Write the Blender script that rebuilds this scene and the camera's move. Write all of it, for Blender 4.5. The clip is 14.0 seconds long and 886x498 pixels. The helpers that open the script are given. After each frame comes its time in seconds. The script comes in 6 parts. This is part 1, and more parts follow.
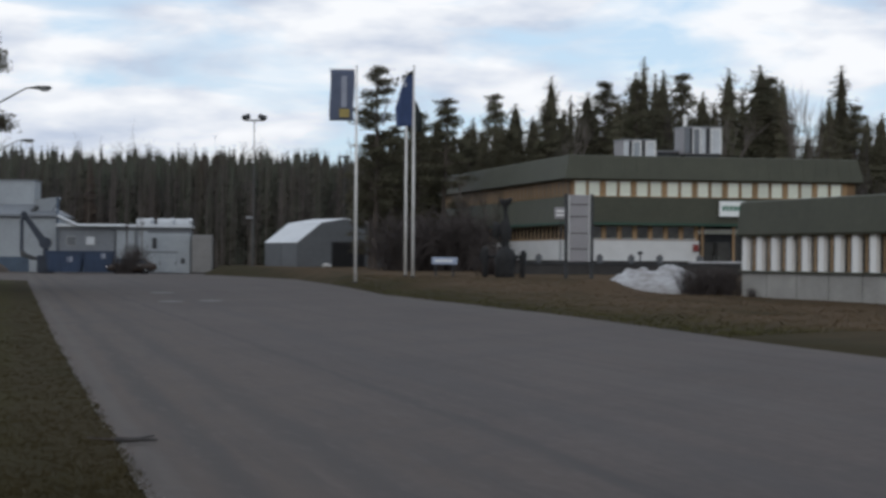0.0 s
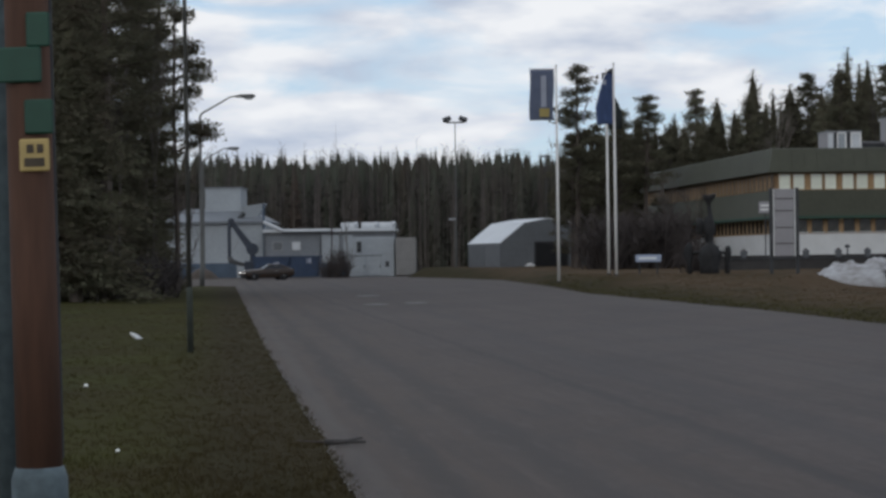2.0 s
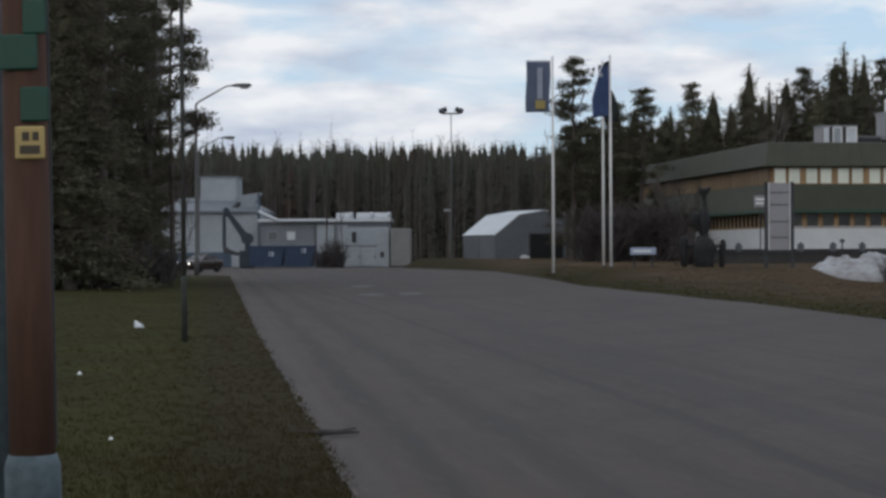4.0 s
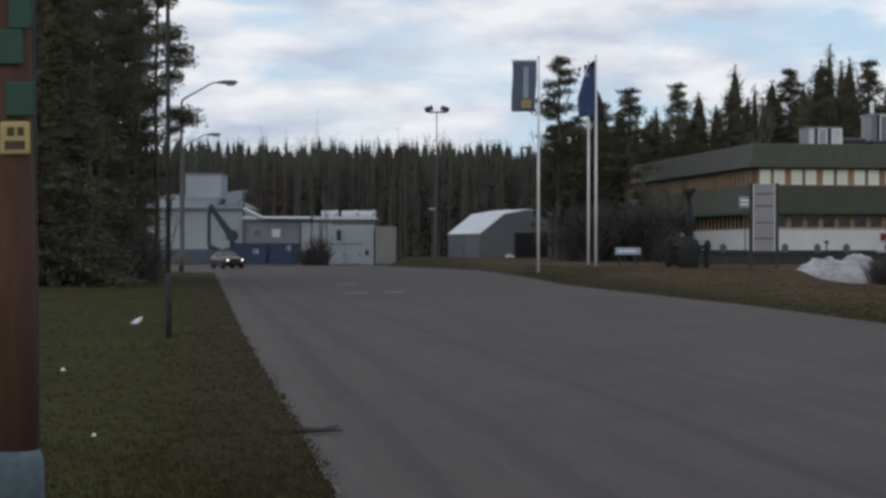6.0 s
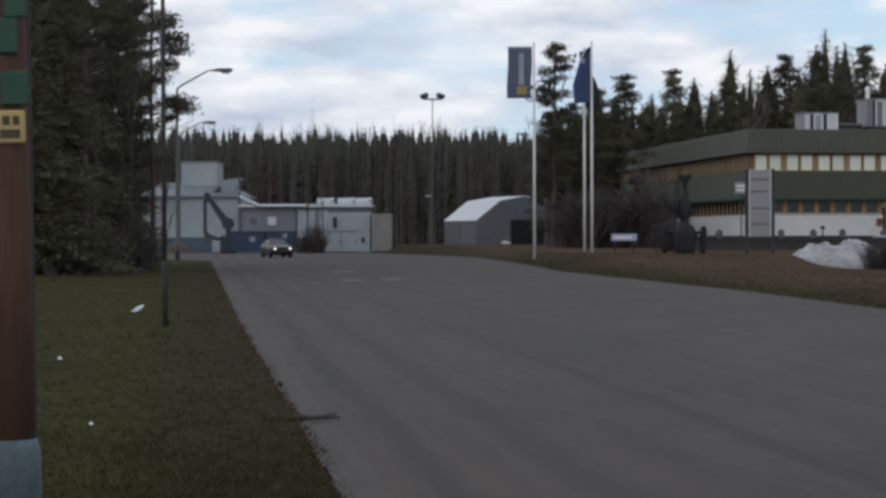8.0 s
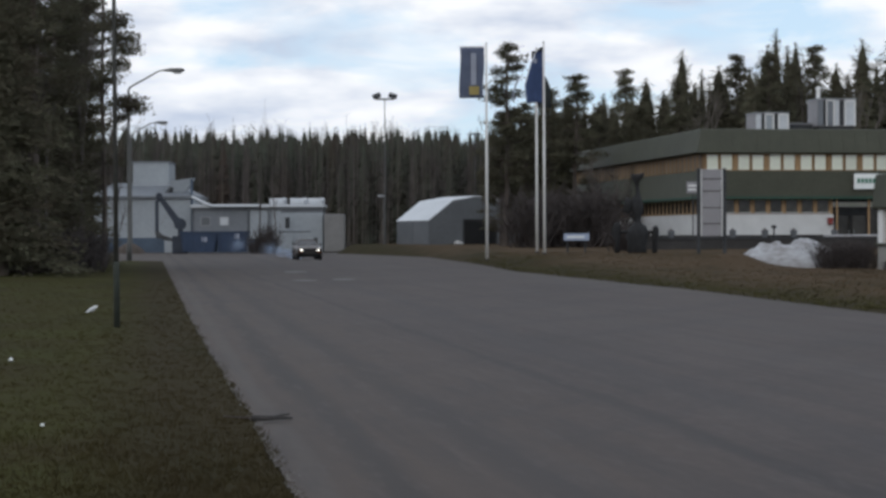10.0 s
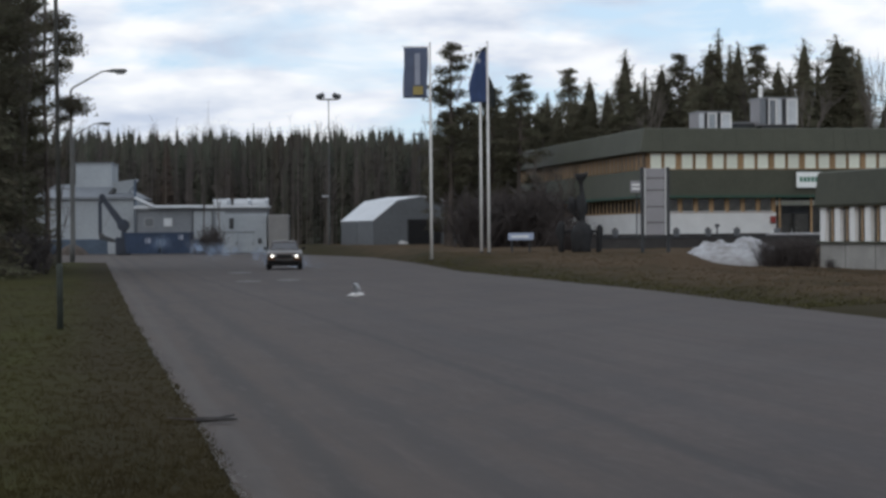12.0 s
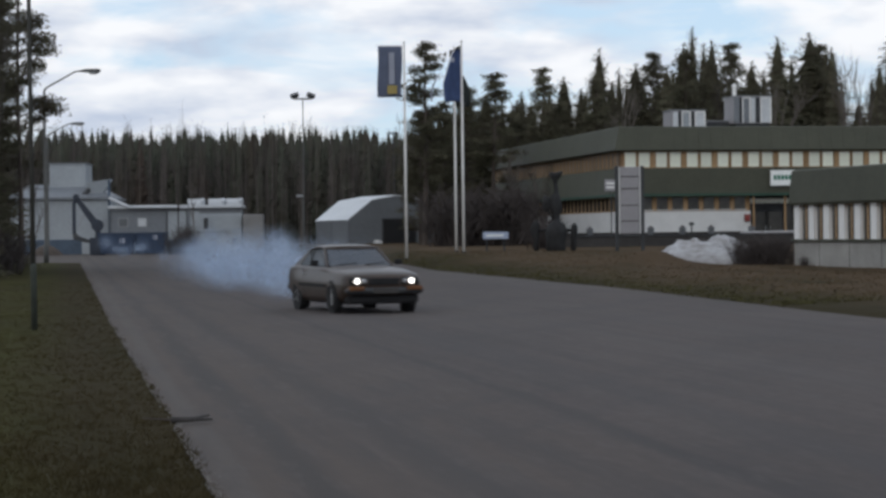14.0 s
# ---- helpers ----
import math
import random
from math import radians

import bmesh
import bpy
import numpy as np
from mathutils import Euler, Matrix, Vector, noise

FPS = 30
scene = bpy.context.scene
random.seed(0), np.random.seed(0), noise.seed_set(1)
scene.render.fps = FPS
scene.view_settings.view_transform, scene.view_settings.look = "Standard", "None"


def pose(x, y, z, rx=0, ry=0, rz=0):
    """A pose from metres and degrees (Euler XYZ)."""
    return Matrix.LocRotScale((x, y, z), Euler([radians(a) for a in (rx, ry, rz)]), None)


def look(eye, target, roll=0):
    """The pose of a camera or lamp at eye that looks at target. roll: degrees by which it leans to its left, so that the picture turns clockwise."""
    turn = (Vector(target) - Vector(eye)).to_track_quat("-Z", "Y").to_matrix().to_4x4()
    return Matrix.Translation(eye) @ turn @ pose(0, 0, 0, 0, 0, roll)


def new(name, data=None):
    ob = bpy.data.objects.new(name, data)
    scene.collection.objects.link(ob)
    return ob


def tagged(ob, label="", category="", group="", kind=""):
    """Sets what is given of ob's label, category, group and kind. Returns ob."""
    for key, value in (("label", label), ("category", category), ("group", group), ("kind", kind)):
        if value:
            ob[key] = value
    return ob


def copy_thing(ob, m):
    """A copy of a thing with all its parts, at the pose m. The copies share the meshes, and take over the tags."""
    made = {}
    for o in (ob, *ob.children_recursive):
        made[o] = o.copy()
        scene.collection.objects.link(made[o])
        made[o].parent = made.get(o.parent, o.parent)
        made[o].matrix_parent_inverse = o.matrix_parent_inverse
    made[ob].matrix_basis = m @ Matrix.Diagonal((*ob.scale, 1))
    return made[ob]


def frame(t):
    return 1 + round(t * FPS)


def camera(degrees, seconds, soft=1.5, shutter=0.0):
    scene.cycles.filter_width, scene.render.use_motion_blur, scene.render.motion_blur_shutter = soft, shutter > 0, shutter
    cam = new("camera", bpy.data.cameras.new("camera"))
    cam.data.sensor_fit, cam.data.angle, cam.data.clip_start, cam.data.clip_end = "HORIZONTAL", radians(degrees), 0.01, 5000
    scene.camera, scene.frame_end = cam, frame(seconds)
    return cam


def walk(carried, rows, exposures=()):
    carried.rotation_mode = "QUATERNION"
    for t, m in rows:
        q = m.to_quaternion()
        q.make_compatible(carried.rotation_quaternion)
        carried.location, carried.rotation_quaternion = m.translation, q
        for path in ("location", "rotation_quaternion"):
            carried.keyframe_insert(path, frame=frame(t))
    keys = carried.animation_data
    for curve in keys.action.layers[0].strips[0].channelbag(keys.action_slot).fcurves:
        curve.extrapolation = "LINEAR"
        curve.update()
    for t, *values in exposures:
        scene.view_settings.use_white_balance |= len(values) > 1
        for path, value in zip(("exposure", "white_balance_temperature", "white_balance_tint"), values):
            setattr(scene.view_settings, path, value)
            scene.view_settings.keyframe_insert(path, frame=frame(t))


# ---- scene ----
cam = camera(23.93, 14.0, soft=3.0, shutter=0.4)
EYE = (0.0, 0.0, 1.55)
# seconds, turn to the left, tilt up, lean to the right, in degrees
TURNS = [
    (0.0, -4.988, 0.268, -0.423), (0.5, -3.098, 0.141, 1.283), (1.0, -1.359, 0.070, 1.138),
    (1.5, 0.073, 0.156, 1.202), (2.0, 0.572, 0.276, 0.799), (2.5, 0.514, 0.290, 0.547),
    (3.0, 0.390, 0.263, 0.537), (3.2, 0.44, 0.19, 0.50), (5.3, 0.21, -0.02, 0.02),
    (5.5, 0.188, -0.013, -0.005), (6.0, 0.020, -0.008, -0.117), (6.5, 0.0, -0.077, -0.100),
    (7.0, 0.043, -0.849, -0.020), (7.2, 0.18, -0.64, 0.0), (7.8, -0.02, -0.36, 0.1), (9.3, -0.62, -0.43, 0.25),
    (9.5, -0.840, -0.410, 0.274), (10.0, -1.382, -0.369, 0.241), (10.5, -1.758, -0.358, 0.549),
    (11.0, -2.196, -0.406, 0.675), (11.5, -2.499, -0.399, 0.791), (12.0, -2.901, -0.379, 0.499),
    (12.5, -3.187, -0.363, 0.517), (13.0, -3.322, -0.355, 0.444), (13.5, -3.379, -0.376, 0.504),
    (14.0, -3.591, -0.41, 0.688),
]


def heading(yaw, pitch, roll):
    a, b = radians(yaw), radians(pitch)
    way = Vector((-math.sin(a) * math.cos(b), math.cos(a) * math.cos(b), math.sin(b)))
    return look(EYE, Vector(EYE) + way, -roll)


# the clip's camera closes its iris a little while it holds still, and opens it again as the car comes
IRIS = [(0.0, -0.22), (1.5, -0.32), (3.0, -0.36), (7.2, -0.36), (9.3, -0.15), (11.5, -0.15), (14.0, -0.22)]
walk(cam, [(t, heading(a, b, c)) for t, a, b, c in TURNS], IRIS)

# ---- sky, sun, exposure ----
SUN_HIGH, SUN_TURN = 24.0, 205.0  # degrees above the horizon; compass turn, behind the camera and to its left
world = bpy.data.worlds.new("sky")
scene.world = world
world.use_nodes = True
wn, wl = world.node_tree.nodes, world.node_tree.links
wn.clear()
w_out, w_bg = wn.new("ShaderNodeOutputWorld"), wn.new("ShaderNodeBackground")
w_sky = wn.new("ShaderNodeTexSky")
w_sky.sky_type, w_sky.sun_disc = "NISHITA", False
w_sky.sun_elevation, w_sky.sun_rotation = radians(SUN_HIGH), radians(SUN_TURN)
w_sky.air_density, w_sky.dust_density = 1.0, 0.6
w_bg.inputs["Strength"].default_value = 0.122
# broken cloud: flat banks low over the horizon, drawn out sideways
w_tc, w_map = wn.new("ShaderNodeTexCoord"), wn.new("ShaderNodeMapping")
w_map.inputs["Scale"].default_value = (1.0, 1.0, 3.2)
w_map.inputs["Location"].default_value = (0.35, 0.0, 0.22)
w_n1, w_n2 = wn.new("ShaderNodeTexNoise"), wn.new("ShaderNodeTexNoise")
w_n1.inputs["Scale"].default_value, w_n1.inputs["Detail"].default_value = 11.0, 8.0
w_n1.inputs["Roughness"].default_value, w_n1.inputs["Distortion"].default_value = 0.52, 0.6
w_n2.inputs["Scale"].default_value, w_n2.inputs["Detail"].default_value = 13.0, 8.0
w_cover, w_shade = wn.new("ShaderNodeValToRGB"), wn.new("ShaderNodeValToRGB")
w_cover.color_ramp.elements[0].position, w_cover.color_ramp.elements[1].position = 0.35, 0.53
w_shade.color_ramp.elements[0].position, w_shade.color_ramp.elements[1].position = 0.36, 0.58
w_shade.color_ramp.elements[0].color, w_shade.color_ramp.elements[1].color = (5.2, 5.9, 7.2, 1), (9.05, 9.25, 9.6, 1)
w_mix = wn.new("ShaderNodeMix")
w_mix.data_type = "RGBA"
wl.new(w_tc.outputs["Generated"], w_map.inputs["Vector"])
wl.new(w_map.outputs["Vector"], w_n1.inputs["Vector"])
wl.new(w_map.outputs["Vector"], w_n2.inputs["Vector"])
wl.new(w_n1.outputs["Fac"], w_cover.inputs["Fac"])
wl.new(w_n2.outputs["Fac"], w_shade.inputs["Fac"])
wl.new(w_cover.outputs["Color"], w_mix.inputs["Factor"])
# clear gaps keep the sky's own blue, veiled by thin high cloud
w_veil = wn.new("ShaderNodeMix")
w_veil.data_type = "RGBA"
w_veil.inputs["Factor"].default_value = 0.72
w_veil.inputs[7].default_value = (5.3, 7.0, 9.2, 1)
wl.new(w_sky.outputs["Color"], w_veil.inputs[6])
wl.new(w_veil.outputs[2], w_mix.inputs[6])
wl.new(w_shade.outputs["Color"], w_mix.inputs[7])
wl.new(w_mix.outputs[2], w_bg.inputs["Color"])
wl.new(w_bg.outputs["Background"], w_out.inputs["Surface"])

sun_data = bpy.data.lights.new("sun", "SUN")
sun_data.energy, sun_data.angle, sun_data.color = 0.5, radians(14), (1.0, 0.95, 0.88)
sun = new("sun", sun_data)
_a, _e = radians(SUN_TURN), radians(SUN_HIGH)
_to = Vector((math.sin(_a) * math.cos(_e), math.cos(_a) * math.cos(_e), math.sin(_e)))
sun.matrix_world = look(_to * 50, (0, 0, 0))

# ---- materials ----
def mat(name, colour, rough=0.7, metal=0.0, vary=0.25, grain=30.0, blotch=1.5, bump=0.15, emit=0.0, spec=0.4, coords="Object", stretch=(1, 1, 1), tint=None, per_piece=0.0):
    m = bpy.data.materials.new(name)
    m.use_nodes = True
    n, l = m.node_tree.nodes, m.node_tree.links
    b = n["Principled BSDF"]
    b.inputs["Roughness"].default_value, b.inputs["Metallic"].default_value = rough, metal
    b.inputs["Specular IOR Level"].default_value = spec
    tc, mp = n.new("ShaderNodeTexCoord"), n.new("ShaderNodeMapping")
    mp.inputs["Scale"].default_value = stretch
    l.new(tc.outputs[coords], mp.inputs["Vector"])
    n1, n2 = n.new("ShaderNodeTexNoise"), n.new("ShaderNodeTexNoise")
    n1.inputs["Scale"].default_value, n1.inputs["Detail"].default_value = grain, 3.0
    n2.inputs["Scale"].default_value, n2.inputs["Detail"].default_value = blotch, 5.0
    n2.inputs["Roughness"].default_value = 0.6
    for k in (n1, n2):
        l.new(mp.outputs["Vector"], k.inputs["Vector"])
    add = n.new("ShaderNodeMath")
    add.operation = "MULTIPLY_ADD"
    add.inputs[1].default_value = 0.4
    l.new(n1.outputs["Fac"], add.inputs[0])
    half = n.new("ShaderNodeMath")
    half.operation = "MULTIPLY"
    half.inputs[1].default_value = 0.6
    l.new(n2.outputs["Fac"], half.inputs[0])
    l.new(half.outputs[0], add.inputs[2])
    ramp = n.new("ShaderNodeValToRGB")
    dark = tint or [c * (1 - vary) for c in colour]
    ramp.color_ramp.elements[0].position, ramp.color_ramp.elements[1].position = 0.36, 0.64
    ramp.color_ramp.elements[0].color = (*dark, 1)
    ramp.color_ramp.elements[1].color = (*[min(0.95, c * (1 + vary * 0.6)) for c in colour], 1)
    l.new(add.outputs[0], ramp.inputs["Fac"])
    colour_out = ramp.outputs["Color"]
    if per_piece:
        info, hsv, mr = n.new("ShaderNodeObjectInfo"), n.new("ShaderNodeHueSaturation"), n.new("ShaderNodeMapRange")
        mr.inputs["To Min"].default_value, mr.inputs["To Max"].default_value = 1 - per_piece, 1 + per_piece
        l.new(info.outputs["Random"], mr.inputs["Value"])
        l.new(mr.outputs["Result"], hsv.inputs["Value"])
        l.new(colour_out, hsv.inputs["Color"])
        colour_out = hsv.outputs["Color"]
    l.new(colour_out, b.inputs["Base Color"])
    if bump:
        bp = n.new("ShaderNodeBump")
        bp.inputs["Strength"].default_value, bp.inputs["Distance"].default_value = bump, 0.02
        l.new(add.outputs[0], bp.inputs["Height"])
        l.new(bp.outputs["Normal"], b.inputs["Normal"])
    if emit:
        b.inputs["Emission Color"].default_value, b.inputs["Emission Strength"].default_value = (*colour, 1), emit
    return m


def streaked(m, factor_lo, lay, scale, tone, lo, hi):
    """Adds drawn-out streaks, lying along the road, to a material's colour."""
    n, l = m.node_tree.nodes, m.node_tree.links
    b = n["Principled BSDF"]
    src = b.inputs["Base Color"].links[0].from_socket
    tc, mp, nz = n.new("ShaderNodeTexCoord"), n.new("ShaderNodeMapping"), n.new("ShaderNodeTexNoise")
    mp.vector_type = "TEXTURE"
    mp.inputs["Rotation"].default_value = (0, 0, radians(lay))
    mp.inputs["Scale"].default_value = [1 / k for k in scale]
    nz.inputs["Scale"].default_value, nz.inputs["Detail"].default_value, nz.inputs["Roughness"].default_value = 1.0, 5.0, 0.6
    l.new(tc.outputs["Object"], mp.inputs["Vector"])
    l.new(mp.outputs["Vector"], nz.inputs["Vector"])
    mr = n.new("ShaderNodeMapRange")
    mr.inputs["From Min"].default_value, mr.inputs["From Max"].default_value = lo, hi
    mr.inputs["To Max"].default_value = factor_lo
    l.new(nz.outputs["Fac"], mr.inputs["Value"])
    mx = n.new("ShaderNodeMix")
    mx.data_type = "RGBA"
    mx.inputs[7].default_value = (*tone, 1)
    l.new(mr.outputs["Result"], mx.inputs["Factor"])
    l.new(src, mx.inputs[6])
    l.new(mx.outputs[2], b.inputs["Base Color"])
    return m


def worn_track(m, centre, half, tone, most, slope, wander=0.5):
    """A soft-edged wheel track of another tone, running with the road."""
    n, l = m.node_tree.nodes, m.node_tree.links
    b = n["Principled BSDF"]
    src = b.inputs["Base Color"].links[0].from_socket
    tc, sep, mp, nz = n.new("ShaderNodeTexCoord"), n.new("ShaderNodeSeparateXYZ"), n.new("ShaderNodeMapping"), n.new("ShaderNodeTexNoise")
    mp.inputs["Scale"].default_value = (0.9, 0.11, 1)
    nz.inputs["Scale"].default_value, nz.inputs["Detail"].default_value = 1.0, 4.0
    l.new(tc.outputs["Object"], sep.inputs["Vector"])
    l.new(tc.outputs["Object"], mp.inputs["Vector"])
    l.new(mp.outputs["Vector"], nz.inputs["Vector"])
    def step(op, a, c, d=None):
        k = n.new("ShaderNodeMath")
        k.operation = op
        for i, v in enumerate((a, c, d)):
            if v is None:
                continue
            if isinstance(v, (int, float)):
                k.inputs[i].default_value = v
            else:
                l.new(v, k.inputs[i])
        return k.outputs[0]
    lean = step("MULTIPLY_ADD", sep.outputs["Y"], slope, sep.outputs["X"])
    lean = step("MULTIPLY_ADD", nz.outputs["Fac"], wander, lean)
    off = step("ABSOLUTE", step("SUBTRACT", lean, centre + wander / 2), 0.0)
    mr = n.new("ShaderNodeMapRange")
    mr.interpolation_type = "SMOOTHSTEP"
    mr.inputs["From Min"].default_value, mr.inputs["From Max"].default_value = half, half * 0.15
    mr.inputs["To Min"].default_value, mr.inputs["To Max"].default_value = 0.0, most
    l.new(off, mr.inputs["Value"])
    mx = n.new("ShaderNodeMix")
    mx.data_type = "RGBA"
    mx.inputs[7].default_value = (*tone, 1)
    l.new(step("MULTIPLY", mr.outputs["Result"], step("MULTIPLY_ADD", nz.outputs["Fac"], 1.4, 0.1)), mx.inputs[0])
    l.new(src, mx.inputs[6])
    l.new(mx.outputs[2], b.inputs["Base Color"])


def across(m, x0, x1, tone, most, slope=0.0, ragged=3.0):
    """Blends a tone in from x0 to x1 across the land, along lines that lean with the road, with a ragged border."""
    n, l = m.node_tree.nodes, m.node_tree.links
    b = n["Principled BSDF"]
    src = b.inputs["Base Color"].links[0].from_socket
    tc, sep, nz = n.new("ShaderNodeTexCoord"), n.new("ShaderNodeSeparateXYZ"), n.new("ShaderNodeTexNoise")
    nz.inputs["Scale"].default_value, nz.inputs["Detail"].default_value = 0.25, 6.0
    l.new(tc.outputs["Object"], sep.inputs["Vector"])
    l.new(tc.outputs["Object"], nz.inputs["Vector"])
    lean = n.new("ShaderNodeMath")
    lean.operation = "MULTIPLY_ADD"
    lean.inputs[1].default_value = slope
    l.new(sep.outputs["Y"], lean.inputs[0])
    l.new(sep.outputs["X"], lean.inputs[2])
    rag = n.new("ShaderNodeMath")
    rag.operation = "MULTIPLY_ADD"
    rag.inputs[1].default_value = ragged
    l.new(nz.outputs["Fac"], rag.inputs[0])
    l.new(lean.outputs[0], rag.inputs[2])
    mr = n.new("ShaderNodeMapRange")
    mr.inputs["From Min"].default_value, mr.inputs["From Max"].default_value = x0 + ragged / 2, x1 + ragged / 2
    mr.inputs["To Max"].default_value = most
    l.new(rag.outputs[0], mr.inputs["Value"])
    mx = n.new("ShaderNodeMix")
    mx.data_type = "RGBA"
    mx.inputs[7].default_value = (*tone, 1)
    l.new(mr.outputs["Result"], mx.inputs["Factor"])
    l.new(src, mx.inputs[6])
    l.new(mx.outputs[2], b.inputs["Base Color"])
    return m


ASPHALT = mat("asphalt", (0.0645, 0.0505, 0.046), 0.9, vary=0.24, grain=9, blotch=0.35, bump=0.35, stretch=(1, 0.35, 1), spec=0.32)
across(ASPHALT, 4.6, 1.6, (0.066, 0.050, 0.041), 0.9, slope=0.115, ragged=1.6)  # sandy strip along the verge
streaked(ASPHALT, 0.55, 7.5, (1.9, 0.05, 1), (0.040, 0.033, 0.032), 0.48, 0.66)
streaked(ASPHALT, 0.40, 5.5, (0.7, 0.022, 1), (0.072, 0.062, 0.059), 0.48, 0.66)
streaked(ASPHALT, 0.45, -28.0, (0.55, 0.04, 1), (0.043, 0.037, 0.037), 0.50, 0.66)
worn_track(ASPHALT, 1.53, 0.26, (0.036, 0.031, 0.029), 0.8, 0.115)
worn_track(ASPHALT, 2.42, 0.30, (0.036, 0.031, 0.030), 0.7, 0.115)
worn_track(ASPHALT, 1.02, 0.16, (0.085, 0.075, 0.068), 0.5, 0.115, 0.3)
worn_track(ASPHALT, 4.35, 0.17, (0.034, 0.029, 0.029), 0.75, 0.119, 0.5)
streaked(ASPHALT, 0.55, 6.8, (3.4, 0.30, 1), (0.042, 0.036, 0.035), 0.50, 0.68)
streaked(ASPHALT, 0.40, 6.8, (6.5, 0.9, 1), (0.086, 0.072, 0.066), 0.54, 0.72)
worn_track(ASPHALT, 5.1, 0.5, (0.040, 0.035, 0.036), 0.5, 0.10, 1.2)
GRASS = mat("grass", (0.034, 0.036, 0.011), 0.95, vary=0.55, grain=9, blotch=0.30, bump=0.6, tint=(0.034, 0.027, 0.012), spec=0.03)
across(GRASS, -0.9, 0.1, (0.036, 0.029, 0.017), 0.85, slope=0.115, ragged=0.9)  # trodden strip along the road
across(GRASS, 13.8, 16.8, (0.080, 0.056, 0.036), 0.9, slope=0.081, ragged=3.5)  # drier, browner lawn before the office
streaked(GRASS, 0.7, 6.6, (0.5, 0.10, 1), (0.023, 0.023, 0.010), 0.5, 0.68)
BLADE = mat("grass_blade", (0.039, 0.039, 0.014), 0.9, vary=0.5, grain=5, blotch=0.5, bump=0, tint=(0.044, 0.034, 0.017), spec=0.03)
across(BLADE, -0.9, 0.1, (0.048, 0.038, 0.021), 0.85, slope=0.115, ragged=0.9)
across(BLADE, 9.6, 10.6, (0.066, 0.062, 0.028), 0.9, slope=0.081, ragged=1.0)
across(BLADE, 13.8, 16.8, (0.105, 0.076, 0.050), 0.9, slope=0.081, ragged=3.5)
NEEDLE = mat("spruce_needles", (0.098, 0.098, 0.066), 0.95, vary=0.5, grain=3, blotch=0.4, bump=0, per_piece=0.3, spec=0.05, tint=(0.072, 0.058, 0.043))
STANDNEEDLE = mat("verge_needles", (0.104, 0.106, 0.070), 0.95, vary=0.5, grain=4, blotch=0.55, bump=0, per_piece=0.25, spec=0.04, tint=(0.090, 0.072, 0.055))
FARNEEDLE = mat("far_spruce_needles", (0.062, 0.071, 0.055), 0.95, vary=0.5, grain=0.4, blotch=0.16, bump=0, spec=0.03, tint=(0.062, 0.049, 0.040), stretch=(1, 1, 0.3))
PINENEEDLE = mat("pine_needles", (0.108, 0.108, 0.072), 0.95, vary=0.5, grain=3, blotch=0.5, bump=0, per_piece=0.25, spec=0.05, tint=(0.084, 0.070, 0.050))


def thin_leaf(m, share):
    """Lets part of the light pass through, as thin needles do."""
    n, l = m.node_tree.nodes, m.node_tree.links
    b, out = n["Principled BSDF"], n["Material Output"]
    tr, mx = n.new("ShaderNodeBsdfTranslucent"), n.new("ShaderNodeMixShader")
    mx.inputs["Fac"].default_value = share
    l.new(b.inputs["Base Color"].links[0].from_socket, tr.inputs["Color"])
    l.new(b.outputs[0], mx.inputs[1])
    l.new(tr.outputs[0], mx.inputs[2])
    l.new(mx.outputs[0], out.inputs["Surface"])


for _m in (NEEDLE, STANDNEEDLE, PINENEEDLE):
    thin_leaf(_m, 0.4)
BARK = mat("bark", (0.075, 0.060, 0.050), 0.95, vary=0.4, grain=12, blotch=1, bump=0.5, stretch=(1, 1, 0.25))
PALEBARK = mat("pale_bark", (0.125, 0.108, 0.094), 0.95, vary=0.4, grain=9, blotch=0.8, bump=0.4, stretch=(1, 1, 0.3))
STANDBARK = mat("grey_brown_bark", (0.105, 0.085, 0.072), 0.95, vary=0.4, grain=12, blotch=1, bump=0.4, stretch=(1, 1, 0.25))
TWIG = mat("bare_twigs", (0.064, 0.053, 0.050), 0.95, vary=0.3, grain=5, blotch=1, bump=0)
SNOW = mat("old_snow", (0.36, 0.365, 0.38), 0.7, vary=0.35, grain=5, blotch=1.8, bump=0.9, tint=(0.20, 0.185, 0.175), stretch=(0.6, 1, 1.6))
WHITEPAINT = mat("white_paint", (0.60, 0.60, 0.59), 0.55, vary=0.1, grain=14, blotch=0.9, bump=0.05)
POLEPAINT = mat("white_pole_paint", (0.78, 0.77, 0.75), 0.4, vary=0.06, grain=20, blotch=2, bump=0.02)
GALV = mat("galvanised_steel", (0.30, 0.31, 0.32), 0.5, metal=0.6, vary=0.2, grain=25, blotch=3, bump=0.05)
DARKSTEEL = mat("dark_steel", (0.045, 0.047, 0.05), 0.55, metal=0.3, vary=0.3, grain=18, blotch=2, bump=0.1)
GREENMETAL = mat("dark_green_cladding", (0.058, 0.060, 0.041), 0.65, vary=0.18, grain=6, blotch=0.5, bump=0.1)
OCHRE = mat("ochre_boards", (0.34, 0.22, 0.115), 0.75, vary=0.3, grain=20, blotch=2, bump=0.2, stretch=(1, 1, 0.2), per_piece=0.15)
OCHREWALL = mat("ochre_wall", (0.24, 0.15, 0.08), 0.8, vary=0.3, grain=14, blotch=1.2, bump=0.2, stretch=(1, 1, 0.2))
BLIND = mat("pale_blinds_behind_glass", (0.68, 0.70, 0.58), 0.12, vary=0.08, grain=4, blotch=0.6, bump=0, spec=0.8, per_piece=0.12)
